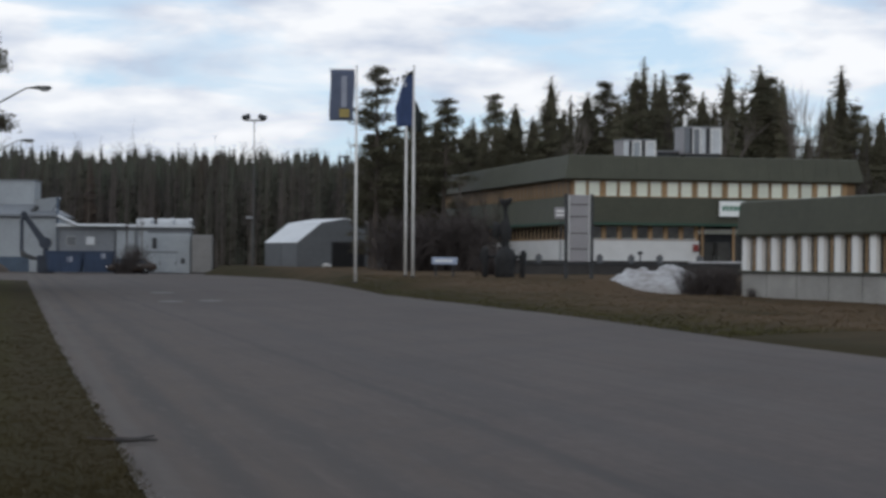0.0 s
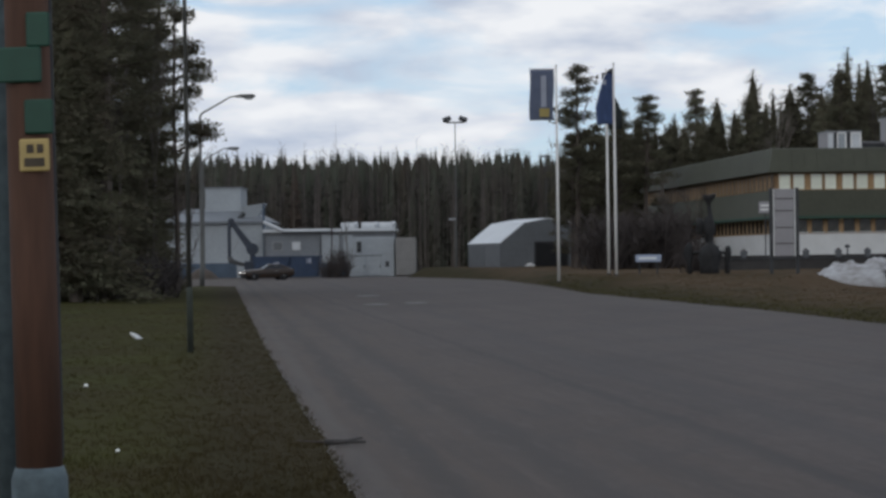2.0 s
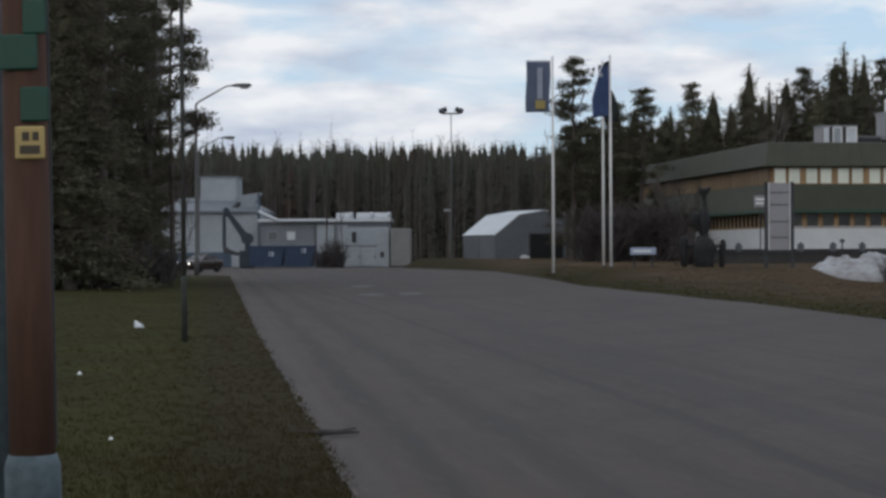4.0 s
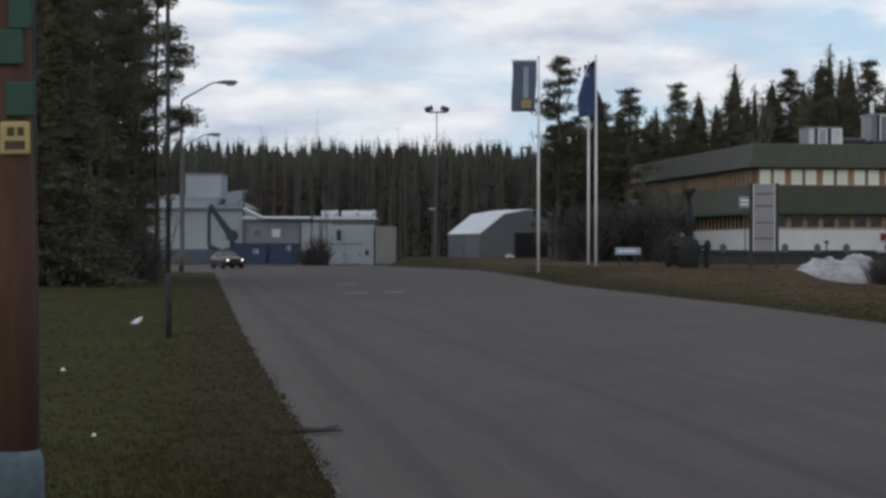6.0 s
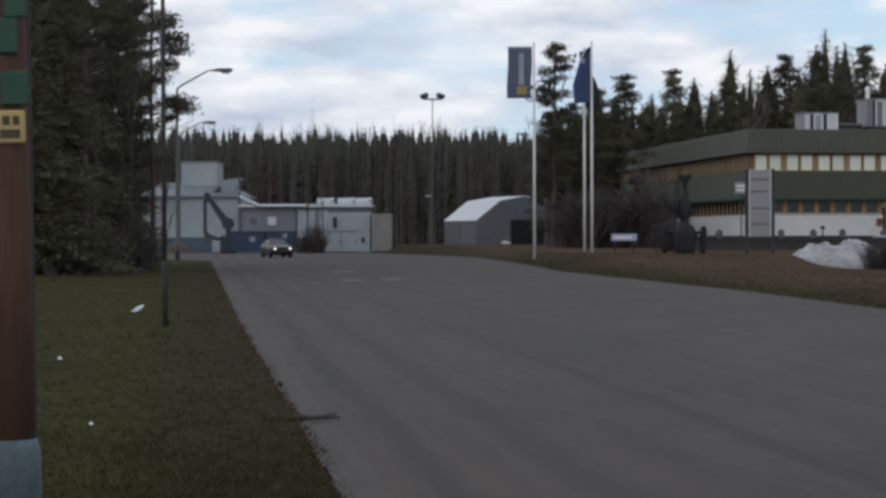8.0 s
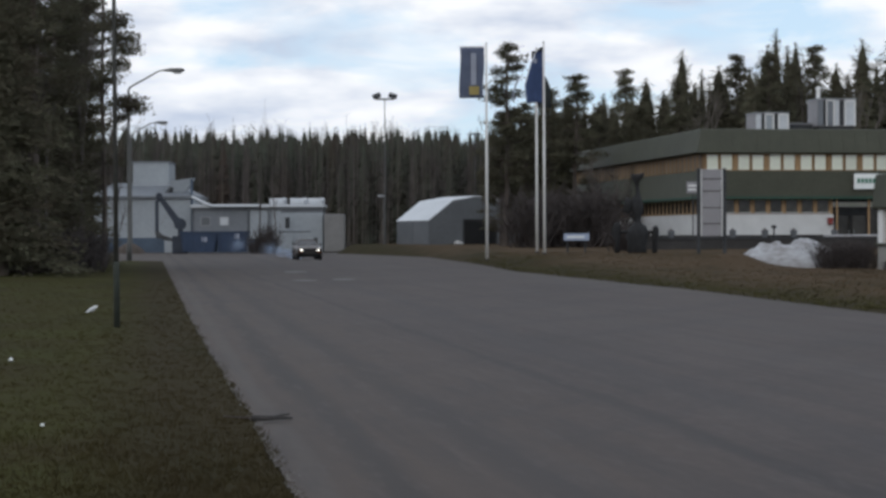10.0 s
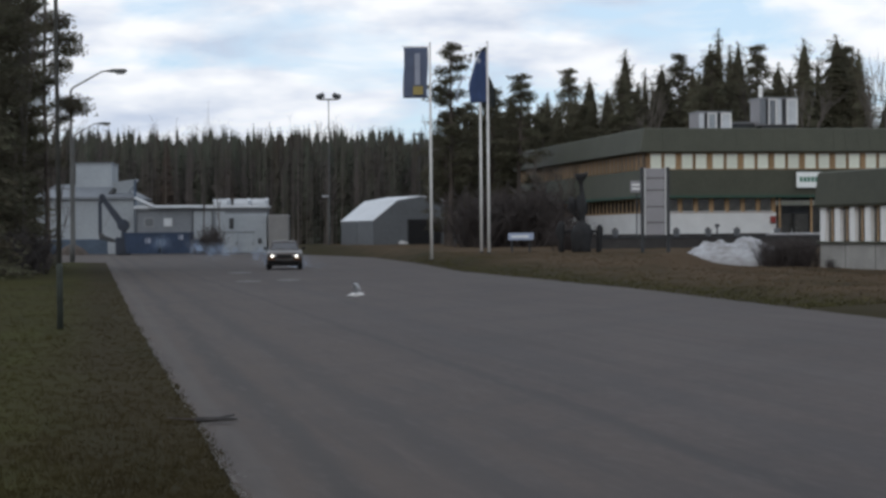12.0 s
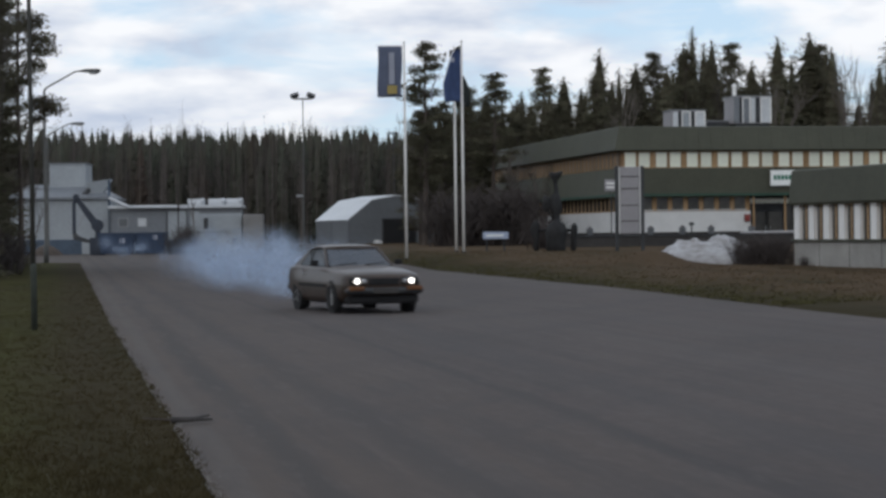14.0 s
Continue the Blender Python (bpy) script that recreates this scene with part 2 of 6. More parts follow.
DARKGLASS = mat("dark_window_glass", (0.05, 0.048, 0.042), 0.12, vary=0.5, grain=2.5, blotch=0.8, bump=0, spec=0.35, per_piece=0.4)
SIDEGLASS = mat("side_window_glass", (0.15, 0.105, 0.070), 0.3, vary=0.4, grain=3, blotch=0.8, bump=0, spec=0.3, per_piece=0.3)
PLINTH = mat("dark_plinth", (0.045, 0.042, 0.040), 0.9, vary=0.3, grain=10, blotch=1, bump=0.3)
CONCRETE = mat("concrete", (0.30, 0.29, 0.27), 0.9, vary=0.25, grain=14, blotch=0.8, bump=0.3)
GREYSHEET = mat("grey_tarpaulin", (0.115, 0.122, 0.130), 0.6, vary=0.15, grain=4, blotch=0.5, bump=0.1)
PALESHEET = mat("pale_roof_sheet", (0.52, 0.54, 0.56), 0.45, vary=0.12, grain=6, blotch=0.6, bump=0.05)
# black trim; also stands in for shade in doorway, car cabin and wheel wells
BLACK = mat("black_trim_and_shade", (0.012, 0.012, 0.013), 0.9, vary=0.3, grain=5, blotch=1, bump=0)
PALEWALL = mat("pale_grey_sheet_wall", (0.30, 0.325, 0.345), 0.6, vary=0.14, grain=3, blotch=0.35, bump=0.05)
GREYWALL = mat("grey_sheet_wall", (0.165, 0.178, 0.195), 0.6, vary=0.18, grain=3, blotch=0.4, bump=0.05)
BLUEPAINT = mat("blue_paint", (0.026, 0.046, 0.090), 0.5, vary=0.3, grain=6, blotch=0.8, bump=0.05)
CRANEPAINT = mat("dark_crane_paint", (0.022, 0.030, 0.046), 0.5, vary=0.3, grain=6, blotch=0.8, bump=0.05)
BEIGEWALL = mat("beige_grey_sheet", (0.215, 0.21, 0.205), 0.6, vary=0.15, grain=3, blotch=0.5, bump=0.05)
BLUEBASE = mat("slate_blue_base", (0.060, 0.085, 0.120), 0.7, vary=0.25, grain=4, blotch=0.6, bump=0.05)
FLAGGREY = mat("grey_blue_flag_cloth", (0.105, 0.125, 0.185), 0.85, vary=0.15, grain=30, blotch=2, bump=0.1)
FLAGDARK = mat("dark_flag_cloth", (0.022, 0.027, 0.026), 0.85, vary=0.2, grain=30, blotch=2, bump=0.1)
FLAGBLUE = mat("blue_flag_cloth", (0.040, 0.066, 0.150), 0.85, vary=0.25, grain=30, blotch=2, bump=0.1)
FLAGMARK = mat("pale_flag_print", (0.30, 0.32, 0.38), 0.85, vary=0.1, grain=30, blotch=2, bump=0)
FLAGYELLOW = mat("yellow_flag_print", (0.34, 0.27, 0.10), 0.85, vary=0.1, grain=30, blotch=2, bump=0)
WOODPOLE = mat("red_brown_pole", (0.092, 0.045, 0.029), 0.85, vary=0.3, grain=24, blotch=2, bump=0.4, stretch=(1, 1, 0.12))
POLEFOOT = mat("pale_blue_foot", (0.095, 0.125, 0.14), 0.8, vary=0.3, grain=12, blotch=3, bump=0.3)
GREENPLATE = mat("green_plate", (0.010, 0.055, 0.034), 0.5, vary=0.2, grain=10, blotch=3, bump=0.02)
YELLOWPLATE = mat("yellow_plate", (0.42, 0.31, 0.12), 0.6, vary=0.15, grain=10, blotch=4, bump=0.02)
REDPAINT = mat("red_paint", (0.22, 0.03, 0.025), 0.5, vary=0.2, grain=10, blotch=2, bump=0.02)
LAMPGREY = mat("weathered_lamp_steel", (0.085, 0.086, 0.082), 0.6, vary=0.25, grain=15, blotch=1.5, bump=0.05)
INK = mat("black_print", (0.06, 0.045, 0.03), 0.7, vary=0.2, grain=10, blotch=3, bump=0)
SIGNWHITE = mat("white_sign_face", (0.80, 0.82, 0.80), 0.5, vary=0.05, grain=10, blotch=2, bump=0)
LIPGREEN = mat("dark_green_lip", (0.022, 0.060, 0.040), 0.6, vary=0.2, grain=8, blotch=1, bump=0.05)
SIGNGREEN = mat("green_sign_print", (0.03, 0.16, 0.10), 0.5, vary=0.1, grain=10, blotch=2, bump=0)
SIGNGREY = mat("grey_sign_panel", (0.27, 0.26, 0.27), 0.5, vary=0.1, grain=5, blotch=0.8, bump=0)

# ---- mesh tools ----
class Shape:
    """Gathers corners and faces of one mesh."""

    def __init__(self):
        self.v, self.f = [], []

    def add(self, verts, faces):
        k = len(self.v)
        self.v += [tuple(p) for p in verts]
        self.f += [tuple(i + k for i in q) for q in faces]
        return self

    def box(self, x0, x1, y0, y1, z0, z1, bevel=0.0, m=None):
        if bevel:
            c, h = Vector(((x0 + x1) / 2, (y0 + y1) / 2, (z0 + z1) / 2)), Vector(((x1 - x0) / 2, (y1 - y0) / 2, (z1 - z0) / 2))
            bevel = min(bevel, h.x * 0.9, h.y * 0.9, h.z * 0.9)
            ring = [(-1, -1), (1, -1), (1, 1), (-1, 1)]
            pts = []
            for z, s in ((-h.z, bevel), (-h.z + bevel, 0), (h.z - bevel, 0), (h.z, bevel)):
                for a, b in ring:
                    for da, db in (((bevel, 0), (0, bevel)) if a * b < 0 else ((0, bevel), (bevel, 0))):
                        x, y = a * (h.x - s * 0.6 - da), b * (h.y - s * 0.6 - db)
                        pts.append(c + Vector((x, y, z)))
            faces = [tuple(range(7, -1, -1)), tuple(range(24, 32))]
            for r in range(3):
                faces += [(r * 8 + i, r * 8 + (i + 1) % 8, r * 8 + 8 + (i + 1) % 8, r * 8 + 8 + i) for i in range(8)]
        else:
            pts = [Vector(p) for p in ((x0, y0, z0), (x1, y0, z0), (x1, y1, z0), (x0, y1, z0), (x0, y0, z1), (x1, y0, z1), (x1, y1, z1), (x0, y1, z1))]
            faces = [(3, 2, 1, 0), (4, 5, 6, 7), (0, 1, 5, 4), (1, 2, 6, 5), (2, 3, 7, 6), (3, 0, 4, 7)]
        return self.add([m @ p for p in pts] if m else pts, faces)

    def rod(self, a, b, r0, r1=None, n=8, cap=True):
        a, b = Vector(a), Vector(b)
        r1 = r0 if r1 is None else r1
        q = (b - a).to_track_quat("Z", "Y")
        pts = [p + q @ Vector((r * math.cos(2 * math.pi * i / n), r * math.sin(2 * math.pi * i / n), 0)) for p, r in ((a, r0), (b, r1)) for i in range(n)]
        faces = [(i, (i + 1) % n, n + (i + 1) % n, n + i) for i in range(n)]
        if cap:
            faces += [tuple(range(n - 1, -1, -1)), tuple(range(n, 2 * n))]
        return self.add(pts, faces)

    def lathe(self, profile, n=16, m=None):
        """profile: radius and height from the bottom up, round z."""
        pts = [Vector((r * math.cos(2 * math.pi * i / n), r * math.sin(2 * math.pi * i / n), z)) for r, z in profile for i in range(n)]
        faces = [(k * n + i, k * n + (i + 1) % n, k * n + n + (i + 1) % n, k * n + n + i) for k in range(len(profile) - 1) for i in range(n)]
        faces += [tuple(range(n - 1, -1, -1)), tuple(range((len(profile) - 1) * n, len(profile) * n))]
        return self.add([m @ p for p in pts] if m else pts, faces)

    def prism(self, outline, depth, m=None):
        """An outline in x, z drawn out along y."""
        n = len(outline)
        pts = [Vector((x, y, z)) for y in (0, depth) for x, z in outline]
        faces = [tuple(range(n)), tuple(range(2 * n - 1, n - 1, -1))] + [(i, n + i, n + (i + 1) % n, (i + 1) % n) for i in range(n)]
        return self.add([m @ p for p in pts] if m else pts, faces)

    def loft(self, rings, close=True, caps=True):
        n = len(rings[0])
        faces = []
        for k in range(len(rings) - 1):
            for i in range(n if close else n - 1):
                faces.append((k * n + i, k * n + (i + 1) % n, k * n + n + (i + 1) % n, k * n + n + i))
        if caps:
            faces += [tuple(range(n - 1, -1, -1)), tuple(range((len(rings) - 1) * n, len(rings) * n))]
        return self.add([p for r in rings for p in r], faces)

    def mesh(self, name, material, smooth=False):
        d = bpy.data.meshes.new(name)
        d.from_pydata([tuple(p) for p in self.v], [], self.f)
        d.materials.append(material)
        if smooth:
            d.polygons.foreach_set("use_smooth", [True] * len(d.polygons))
        b = bmesh.new()
        b.from_mesh(d)
        if len(b.faces) < 30000:
            bmesh.ops.recalc_face_normals(b, faces=b.faces)
        b.to_mesh(d)
        b.free()
        return d


def part(name, shape, material, parent, label="", m=None, smooth=False, kind=""):
    ob = new(name, shape if isinstance(shape, bpy.types.Mesh) else shape.mesh(name, material, smooth))
    ob.parent = parent
    if m is not None:
        ob.matrix_basis = m
    return tagged(ob, label, kind=kind)


def thing(name, label, category, m=None, shape=None, material=None, group="", kind="", smooth=False):
    ob = new(name, shape.mesh(name, material, smooth) if shape else None)
    if m is not None:
        ob.matrix_basis = m
    return tagged(ob, label, category, group, kind)


def lerp(x, xs, ys):
    return float(np.interp(x, xs, ys))


# ---- the lie of the land ----
def road_left(y):
    return lerp(y, [-60, 0, 40, 133, 136, 139, 142], [7.9, 0.90, -3.87, -14.6, -17.5, -30, -90])


def road_right(y):
    return lerp(y, [-60, 13, 43, 59, 76, 89, 117, 150, 168, 186, 210], [14, 11.6, 9.3, 8.3, 6.6, 5.3, 4.4, 2.6, -1.0, -5.0, -5.5])


ROAD_END = 205.0


def bank(y):
    return lerp(y, [-60, 20, 40, 73, 113, 130, 190, 300], [0.03, 0.05, 0.12, 0.30, 0.50, 0.58, 0.72, 0.8])


def ground_z(x, y):
    if y > ROAD_END:
        s = min(1, (y - ROAD_END) / 4)
        flat = 0.0 if x < -6 else lerp(x, [-6, 4], [0, bank(y)])
        return -0.08 * (1 - s) + (flat + 0.05) * s
    l, r = road_left(y), road_right(y)
    bump = 0.035 * noise.noise(Vector((x * 0.6, y * 0.35, 0))) + 0.02 * noise.noise(Vector((x * 2.1, y * 1.3, 5)))
    if x <= l + 0.27:
        s = min(1, (l - x + 0.27) / 0.25)
        return -0.08 * (1 - s) + s * (0.0 + bump * 0.6 + 0.12 * min(1, (l - x) / 8))
    if x >= r:
        bump += 0.55 * math.exp(-((x - 12.5) / 1.1) ** 2 - ((y - 76.2) / 2.4) ** 2)  # grassy hump under the snow
        s, w = min(1, (x - r) / 0.25), min(1, (x - r) / (1.6 if y > 95 else 4.5))
        return -0.08 * (1 - s) + s * (0.03 + bump + bank(y) * max(0, w))
    return -0.08


def land():
    xs = sorted({*np.linspace(-3000, -100, 12), *np.linspace(-100, -24, 30), *np.linspace(-24, 24, 145), *np.linspace(24, 100, 30), *np.linspace(100, 3000, 12)})
    ys = sorted({*np.linspace(-800, -40, 10), *np.linspace(-40, 8, 13), *np.linspace(8, 60, 105), *np.linspace(60, 150, 100), *np.linspace(150, 215, 40), *np.linspace(215, 330, 16), *np.linspace(330, 4500, 14)})
    g = Shape()
    nx = len(xs)
    # every row of the sheet follows the two road edges, so that the verge lies true along them
    rows = []
    for y in ys:
        row = list(xs)
        if -40 < y < ROAD_END:
            for e in ((road_left(y), road_right(y)) if y < 133 else (road_right(y),)):
                for off in (-0.27, 0.0, 0.27):
                    k = min(range(nx), key=lambda i: abs(row[i] - (e + off)))
                    if 0 < k < nx - 1:
                        row[k] = e + off
            row.sort()
        rows += [(x, y, ground_z(x, y)) for x in row]
    g.add(rows, [(j * nx + i, j * nx + i + 1, (j + 1) * nx + i + 1, (j + 1) * nx + i) for j in range(len(ys) - 1) for i in range(nx - 1)])
    thing("ground", "rough early spring grass, dull green and brown", "ground", None, g, GRASS, kind="structure", smooth=True)
    r = Shape()
    ys = sorted({*np.linspace(-60, 0, 13), *np.linspace(0, 130, 131), *np.linspace(130, ROAD_END + 1, 120)})
    n = 40
    pts = []
    for y in ys:
        a = road_left(y) + 0.03 * noise.noise(Vector((3, y * 1.7, 0))) + 0.02 * noise.noise(Vector((8, y * 5.1, 0)))
        b = road_right(y) + 0.10 * noise.noise(Vector((5, y * 0.9, 0)))
        for i in range(n + 1):
            x = a + (b - a) * i / n
            pts.append((x, y, 0.012 * noise.noise(Vector((x * 0.3, y * 0.12, 2)))))
    r.add(pts, [(j * (n + 1) + i, j * (n + 1) + i + 1, (j + 1) * (n + 1) + i + 1, (j + 1) * (n + 1) + i) for j in range(len(ys) - 1) for i in range(n)])
    thing("road", "worn grey asphalt road widening into a yard", "road", None, r, ASPHALT, kind="structure", smooth=True)


land()

# ---- two-storey office with dark green cladding ----
def office():
    m = pose(20.8, 140.0, 0.55, 0, 0, 7)
    W, D = 20.6, 41.0
    ob = thing("office_building", "two-storey office with dark green cladding bands and ochre window strips", "building", m)
    z0, z1, z2, z3, z4, z5, z6 = -0.6, 0.95, 2.35, 3.42, 5.30, 6.42, 8.10
    part("plinth", Shape().box(0.15, W, 0.15, D, z0, z1), PLINTH, ob)
    part("base_wall", Shape().box(0.05, 9.2, 0.05, D, z1, z2), WHITEPAINT, ob, "white painted base wall")
    part("lower_wall", Shape().box(0.30, 9.2, 0.30, D, z2, z3), OCHREWALL, ob, "ochre boarded wall behind the windows")
    part("entrance_wall", Shape().box(9.2, W, 1.9, D, z1 - 0.9, z3), DARKSTEEL, ob, "dark recessed entrance")
    part("middle_band", Shape().prism([(-0.45, z3), (W + 0.3, z3), (W + 0.15, z4), (-0.15, z4)], D, pose(0, 0, 0)).box(-0.3, W + 0.2, -0.45, 0.0, z3, z4 - 0.1), GREENMETAL, ob, "dark green sheet metal band")
    part("band_lip", Shape().box(-0.52, W + 0.32, -0.52, -0.44, z3 - 0.06, z3 + 0.12).box(-0.52, -0.44, -0.44, D, z3 - 0.06, z3 + 0.12), LIPGREEN, ob, "green metal lip")
    part("upper_wall", Shape().box(0.1, W, 0.1, D, z4, z5), OCHREWALL, ob, "ochre boarded wall")
    f = Shape()
    f.loft([[(-0.35, -0.35, z5), (W + 0.3, -0.35, z5), (W + 0.3, D, z5), (-0.35, D, z5)], [(-0.5, -0.5, z5 + 0.08), (W + 0.4, -0.5, z5 + 0.08), (W + 0.4, D, z5 + 0.08), (-0.5, D, z5 + 0.08)],
            [(-0.1, -0.1, z6 - 0.05), (W + 0.1, -0.1, z6 - 0.05), (W + 0.1, D, z6 - 0.05), (-0.1, D, z6 - 0.05)], [(0, 0, z6), (W, 0, z6), (W, D, z6), (0, D, z6)]])
    part("roof_fascia", f, GREENMETAL, ob, "deep dark green sheet metal fascia")
    seams = Shape()
    for i in range(24):
        x = 0.3 + i * 0.86
        seams.rod((x, -0.51, z5 + 0.1), (x, -0.11, z6 - 0.05), 0.009, n=4)
    for i in range(46):
        y = 0.4 + i * 0.88
        seams.rod((-0.51, y, z5 + 0.1), (-0.11, y, z6 - 0.05), 0.009, n=4)
    part("fascia_seams", seams, GREENMETAL, ob, kind="stuff")
    up_h, pitch = z5 - z4, 1.09
    pane_f, pane_s = Shape().box(0, 0.78, 0, 0.05, 0, up_h - 0.10, 0.012).mesh("pane", BLIND), Shape().box(0, 0.05, 0, 0.80, 0, up_h - 0.10, 0.012).mesh("pane", SIDEGLASS)
    frame_f = Shape()
    for a, b, c, d in ((-0.05, 0.0, 0, up_h), (0.80, 0.85, 0, up_h), (0, 0.8, 0, 0.05), (0, 0.8, up_h - 0.05, up_h)):
        frame_f.box(a, b, -0.05, 0.04, c, d)
    frame_f = frame_f.mesh("frame", OCHRE)
    post_f, post_s = Shape().box(0, 0.32, -0.03, 0.08, 0, up_h, 0.01).mesh("post", OCHRE), Shape().box(-0.03, 0.08, 0, 0.30, 0, up_h, 0.01).mesh("post", OCHRE)
    for i in range(18):
        x = 0.35 + (i // 2) * 2 * pitch + (i % 2) * 0.98
        w = part("window", pane_f, BLIND, ob, "window with pale blind drawn", pose(x, 0.04, z4 + 0.05))
        part("frame", frame_f, WHITEPAINT, w, m=pose(0, 0, -0.05))
        if i % 2:
            part("post", post_f, OCHRE, ob, m=pose(x + 0.88, 0.04, z4))
    for i in range(36):
        y = 0.4 + i * 1.1
        part("window", pane_s, DARKGLASS, ob, "narrow brown-tinted side window", pose(0.05, y, z4 + 0.05))
        part("post", post_s, OCHRE, ob, m=pose(0.05, y + 0.8, z4))
    lo_h = z3 - z2
    pane_l = Shape().box(0, 0.78, 0, 0.05, 0, lo_h - 0.24, 0.012).mesh("pane", DARKGLASS)
    post_l, post_ls = Shape().box(0, 0.30, -0.03, 0.08, 0, lo_h, 0.01).mesh("post", OCHRE), Shape().box(-0.03, 0.08, 0, 0.3, 0, lo_h, 0.01).mesh("post", OCHRE)
    pane_ls = Shape().box(0, 0.05, 0, 0.80, 0, lo_h - 0.24, 0.012).mesh("pane", DARKGLASS)
    sill = Shape().box(-0.03, 0.87, -0.10, 0.05, -0.05, 0.0).mesh("sill", WHITEPAINT)
    for i in range(8):
        x = 0.42 + i * 1.1
        w = part("window", pane_l, DARKGLASS, ob, "dark lower window", pose(x, 0.24, z2 + 0.12))
        part("sill", sill, WHITEPAINT, w)
        part("post", post_l, OCHRE, ob, m=pose(x + 0.79, 0.24, z2))
    for i in range(34):
        y = 0.5 + i * 1.1
        part("window", pane_ls, DARKGLASS, ob, m=pose(0.24, y, z2 + 0.12))
        part("post", post_ls, OCHRE, ob, m=pose(0.24, y + 0.8, z2))
    # entrance: glazed doors, posts and a strip coloured pale to look lit
    for i, (a, b) in enumerate(((10.0, 11.0), (11.1, 12.1))):
        d = part("door", Shape().box(a, b, 1.80, 1.86, 0.0, 2.3, 0.02), DARKGLASS, ob, "glazed entrance door")
        part("handle", Shape().rod((b - 0.12 if i == 0 else a + 0.12, 1.74, 0.8), (b - 0.12 if i == 0 else a + 0.12, 1.74, 1.3), 0.02), GALV, d)
    part("transom_window", Shape().box(9.6, 13.4, 1.78, 1.86, 2.85, 3.2, 0.02), BLIND, ob, "transom over the entrance, coloured pale to look lit")
    part("glazing", Shape().box(12.25, 14.6, 1.80, 1.86, 0.2, 2.75, 0.02), DARKGLASS, ob, "dark entrance glazing")
    for x in (9.35, 11.6, 13.6):
        part("entrance_post", Shape().rod((x, -0.2, -0.5), (x, -0.2, z3), 0.08), OCHRE, ob)
    # roof plant
    def plant(x0, x1, y0, foot, h, cells, name, label):
        p = thing(name, label, "roof unit", m @ pose(x0, y0, z6))
        w = x1 - x0
        # a dark box stands in for the shadow gap under the unit
        part("foot", Shape().box(0.15, w - 0.1, 0.1, 2.0, 0, foot), DARKSTEEL, p, "dark foot box that stands in for the shadow gap")
        part("casing", Shape().box(0, w, 0, 2.2, foot, foot + h, 0.04), SIGNGREY, p)
        for a, b, material, words in cells:
            a, b = a * w, b * w
            c = part("panel", Shape().box(a, b, -0.06, 0.0, foot + 0.08, foot + h - 0.08, 0.015), material, p, words)
            if material is not DARKSTEEL and b - a > 0.6:
                lip = Shape()
                for u0, u1, v0, v1 in ((a, a + 0.07, 0.05, h - 0.05), (b - 0.09, b, 0.05, h - 0.05), (a, b, h - 0.13, h - 0.05)):
                    lip.box(u0, u1, -0.09, -0.055, foot + v0, foot + v1)
                part("edging", lip, POLEPAINT, c, "white edging")
        part("cap", Shape().box(-0.06, w + 0.06, -0.08, 2.26, foot + h, foot + h + 0.06, 0.02), GALV, p)
        return p
    pale, dark = "pale sheet metal panel", "dark louvre"
    plant(4.62, 7.02, 3.0, 0.06, 1.2, ((0.02, 0.17, PALESHEET, pale), (0.19, 0.26, DARKSTEEL, dark), (0.28, 0.55, PALEWALL, pale), (0.57, 0.66, DARKSTEEL, dark), (0.68, 0.99, PALESHEET, pale)),
          "ventilation_unit", "small louvred metal ventilation unit on the office roof")
    plant(7.5, 9.3, 4.5, 0.1, 0.5, ((0.05, 0.95, DARKSTEEL, dark),), "ventilation_duct", "low dark metal duct on the office roof")
    big = plant(9.15, 11.9, 3.2, 0.35, 1.9, ((0.0, 0.14, GREYWALL, "grey sheet panel"), (0.15, 0.21, DARKSTEEL, dark), (0.22, 0.44, GREYWALL, "grey sheet panel"), (0.46, 0.56, PALESHEET, pale), (0.58, 0.68, DARKSTEEL, dark), (0.70, 0.99, PALESHEET, pale)),
                "ventilation_unit", "tall louvred metal ventilation unit on the office roof")
    part("flue", Shape().rod((0.25, 0.6, 2.2), (0.25, 0.6, 3.0), 0.15, n=10).lathe([(0.2, 2.95), (0.2, 3.05), (0.02, 3.2)], 10, pose(0.25, 0.6, 0)), POLEPAINT, big, "metal flue with a cap")
    s = thing("entrance_sign", "white sign board with green lettering over the office entrance", "sign", m @ pose(10.4, -0.75, 4.02))
    part("panel", Shape().box(0, 1.9, 0, 0.16, 0, 1.05, 0.02), SIGNWHITE, s)
    part("bracket", Shape().box(0.3, 0.4, 0.16, 0.30, 0.5, 0.62).box(1.5, 1.6, 0.16, 0.30, 0.5, 0.62), DARKSTEEL, s)
    for k in range(6):
        part("bar", Shape().box(0.20 + k * 0.27, 0.40 + k * 0.27, -0.012, 0.004, 0.40, 0.72), SIGNGREEN, s)
    r = thing("red_letter_box", "small red box on the office wall by the entrance", "letter box", m @ pose(8.75, -0.2, 1.65))
    part("box", Shape().box(0, 0.34, 0, 0.25, 0, 0.40, 0.03), REDPAINT, r)
    part("lid", Shape().box(-0.02, 0.36, -0.03, 0.27, 0.40, 0.45, 0.02), REDPAINT, r)
    # low terrace wall with planters before the office
    t = thing("terrace_wall", "low dark terrace wall in front of the office", "wall", pose(16.0, 131.0, 0.45, 0, 0, 7))
    part("wall", Shape().box(-2, 25, 0, 0.4, 0, 0.80, 0.03), PLINTH, t)
    part("coping", Shape().box(-2.05, 25.05, -0.06, 0.46, 0.80, 0.9, 0.02), DARKSTEEL, t)
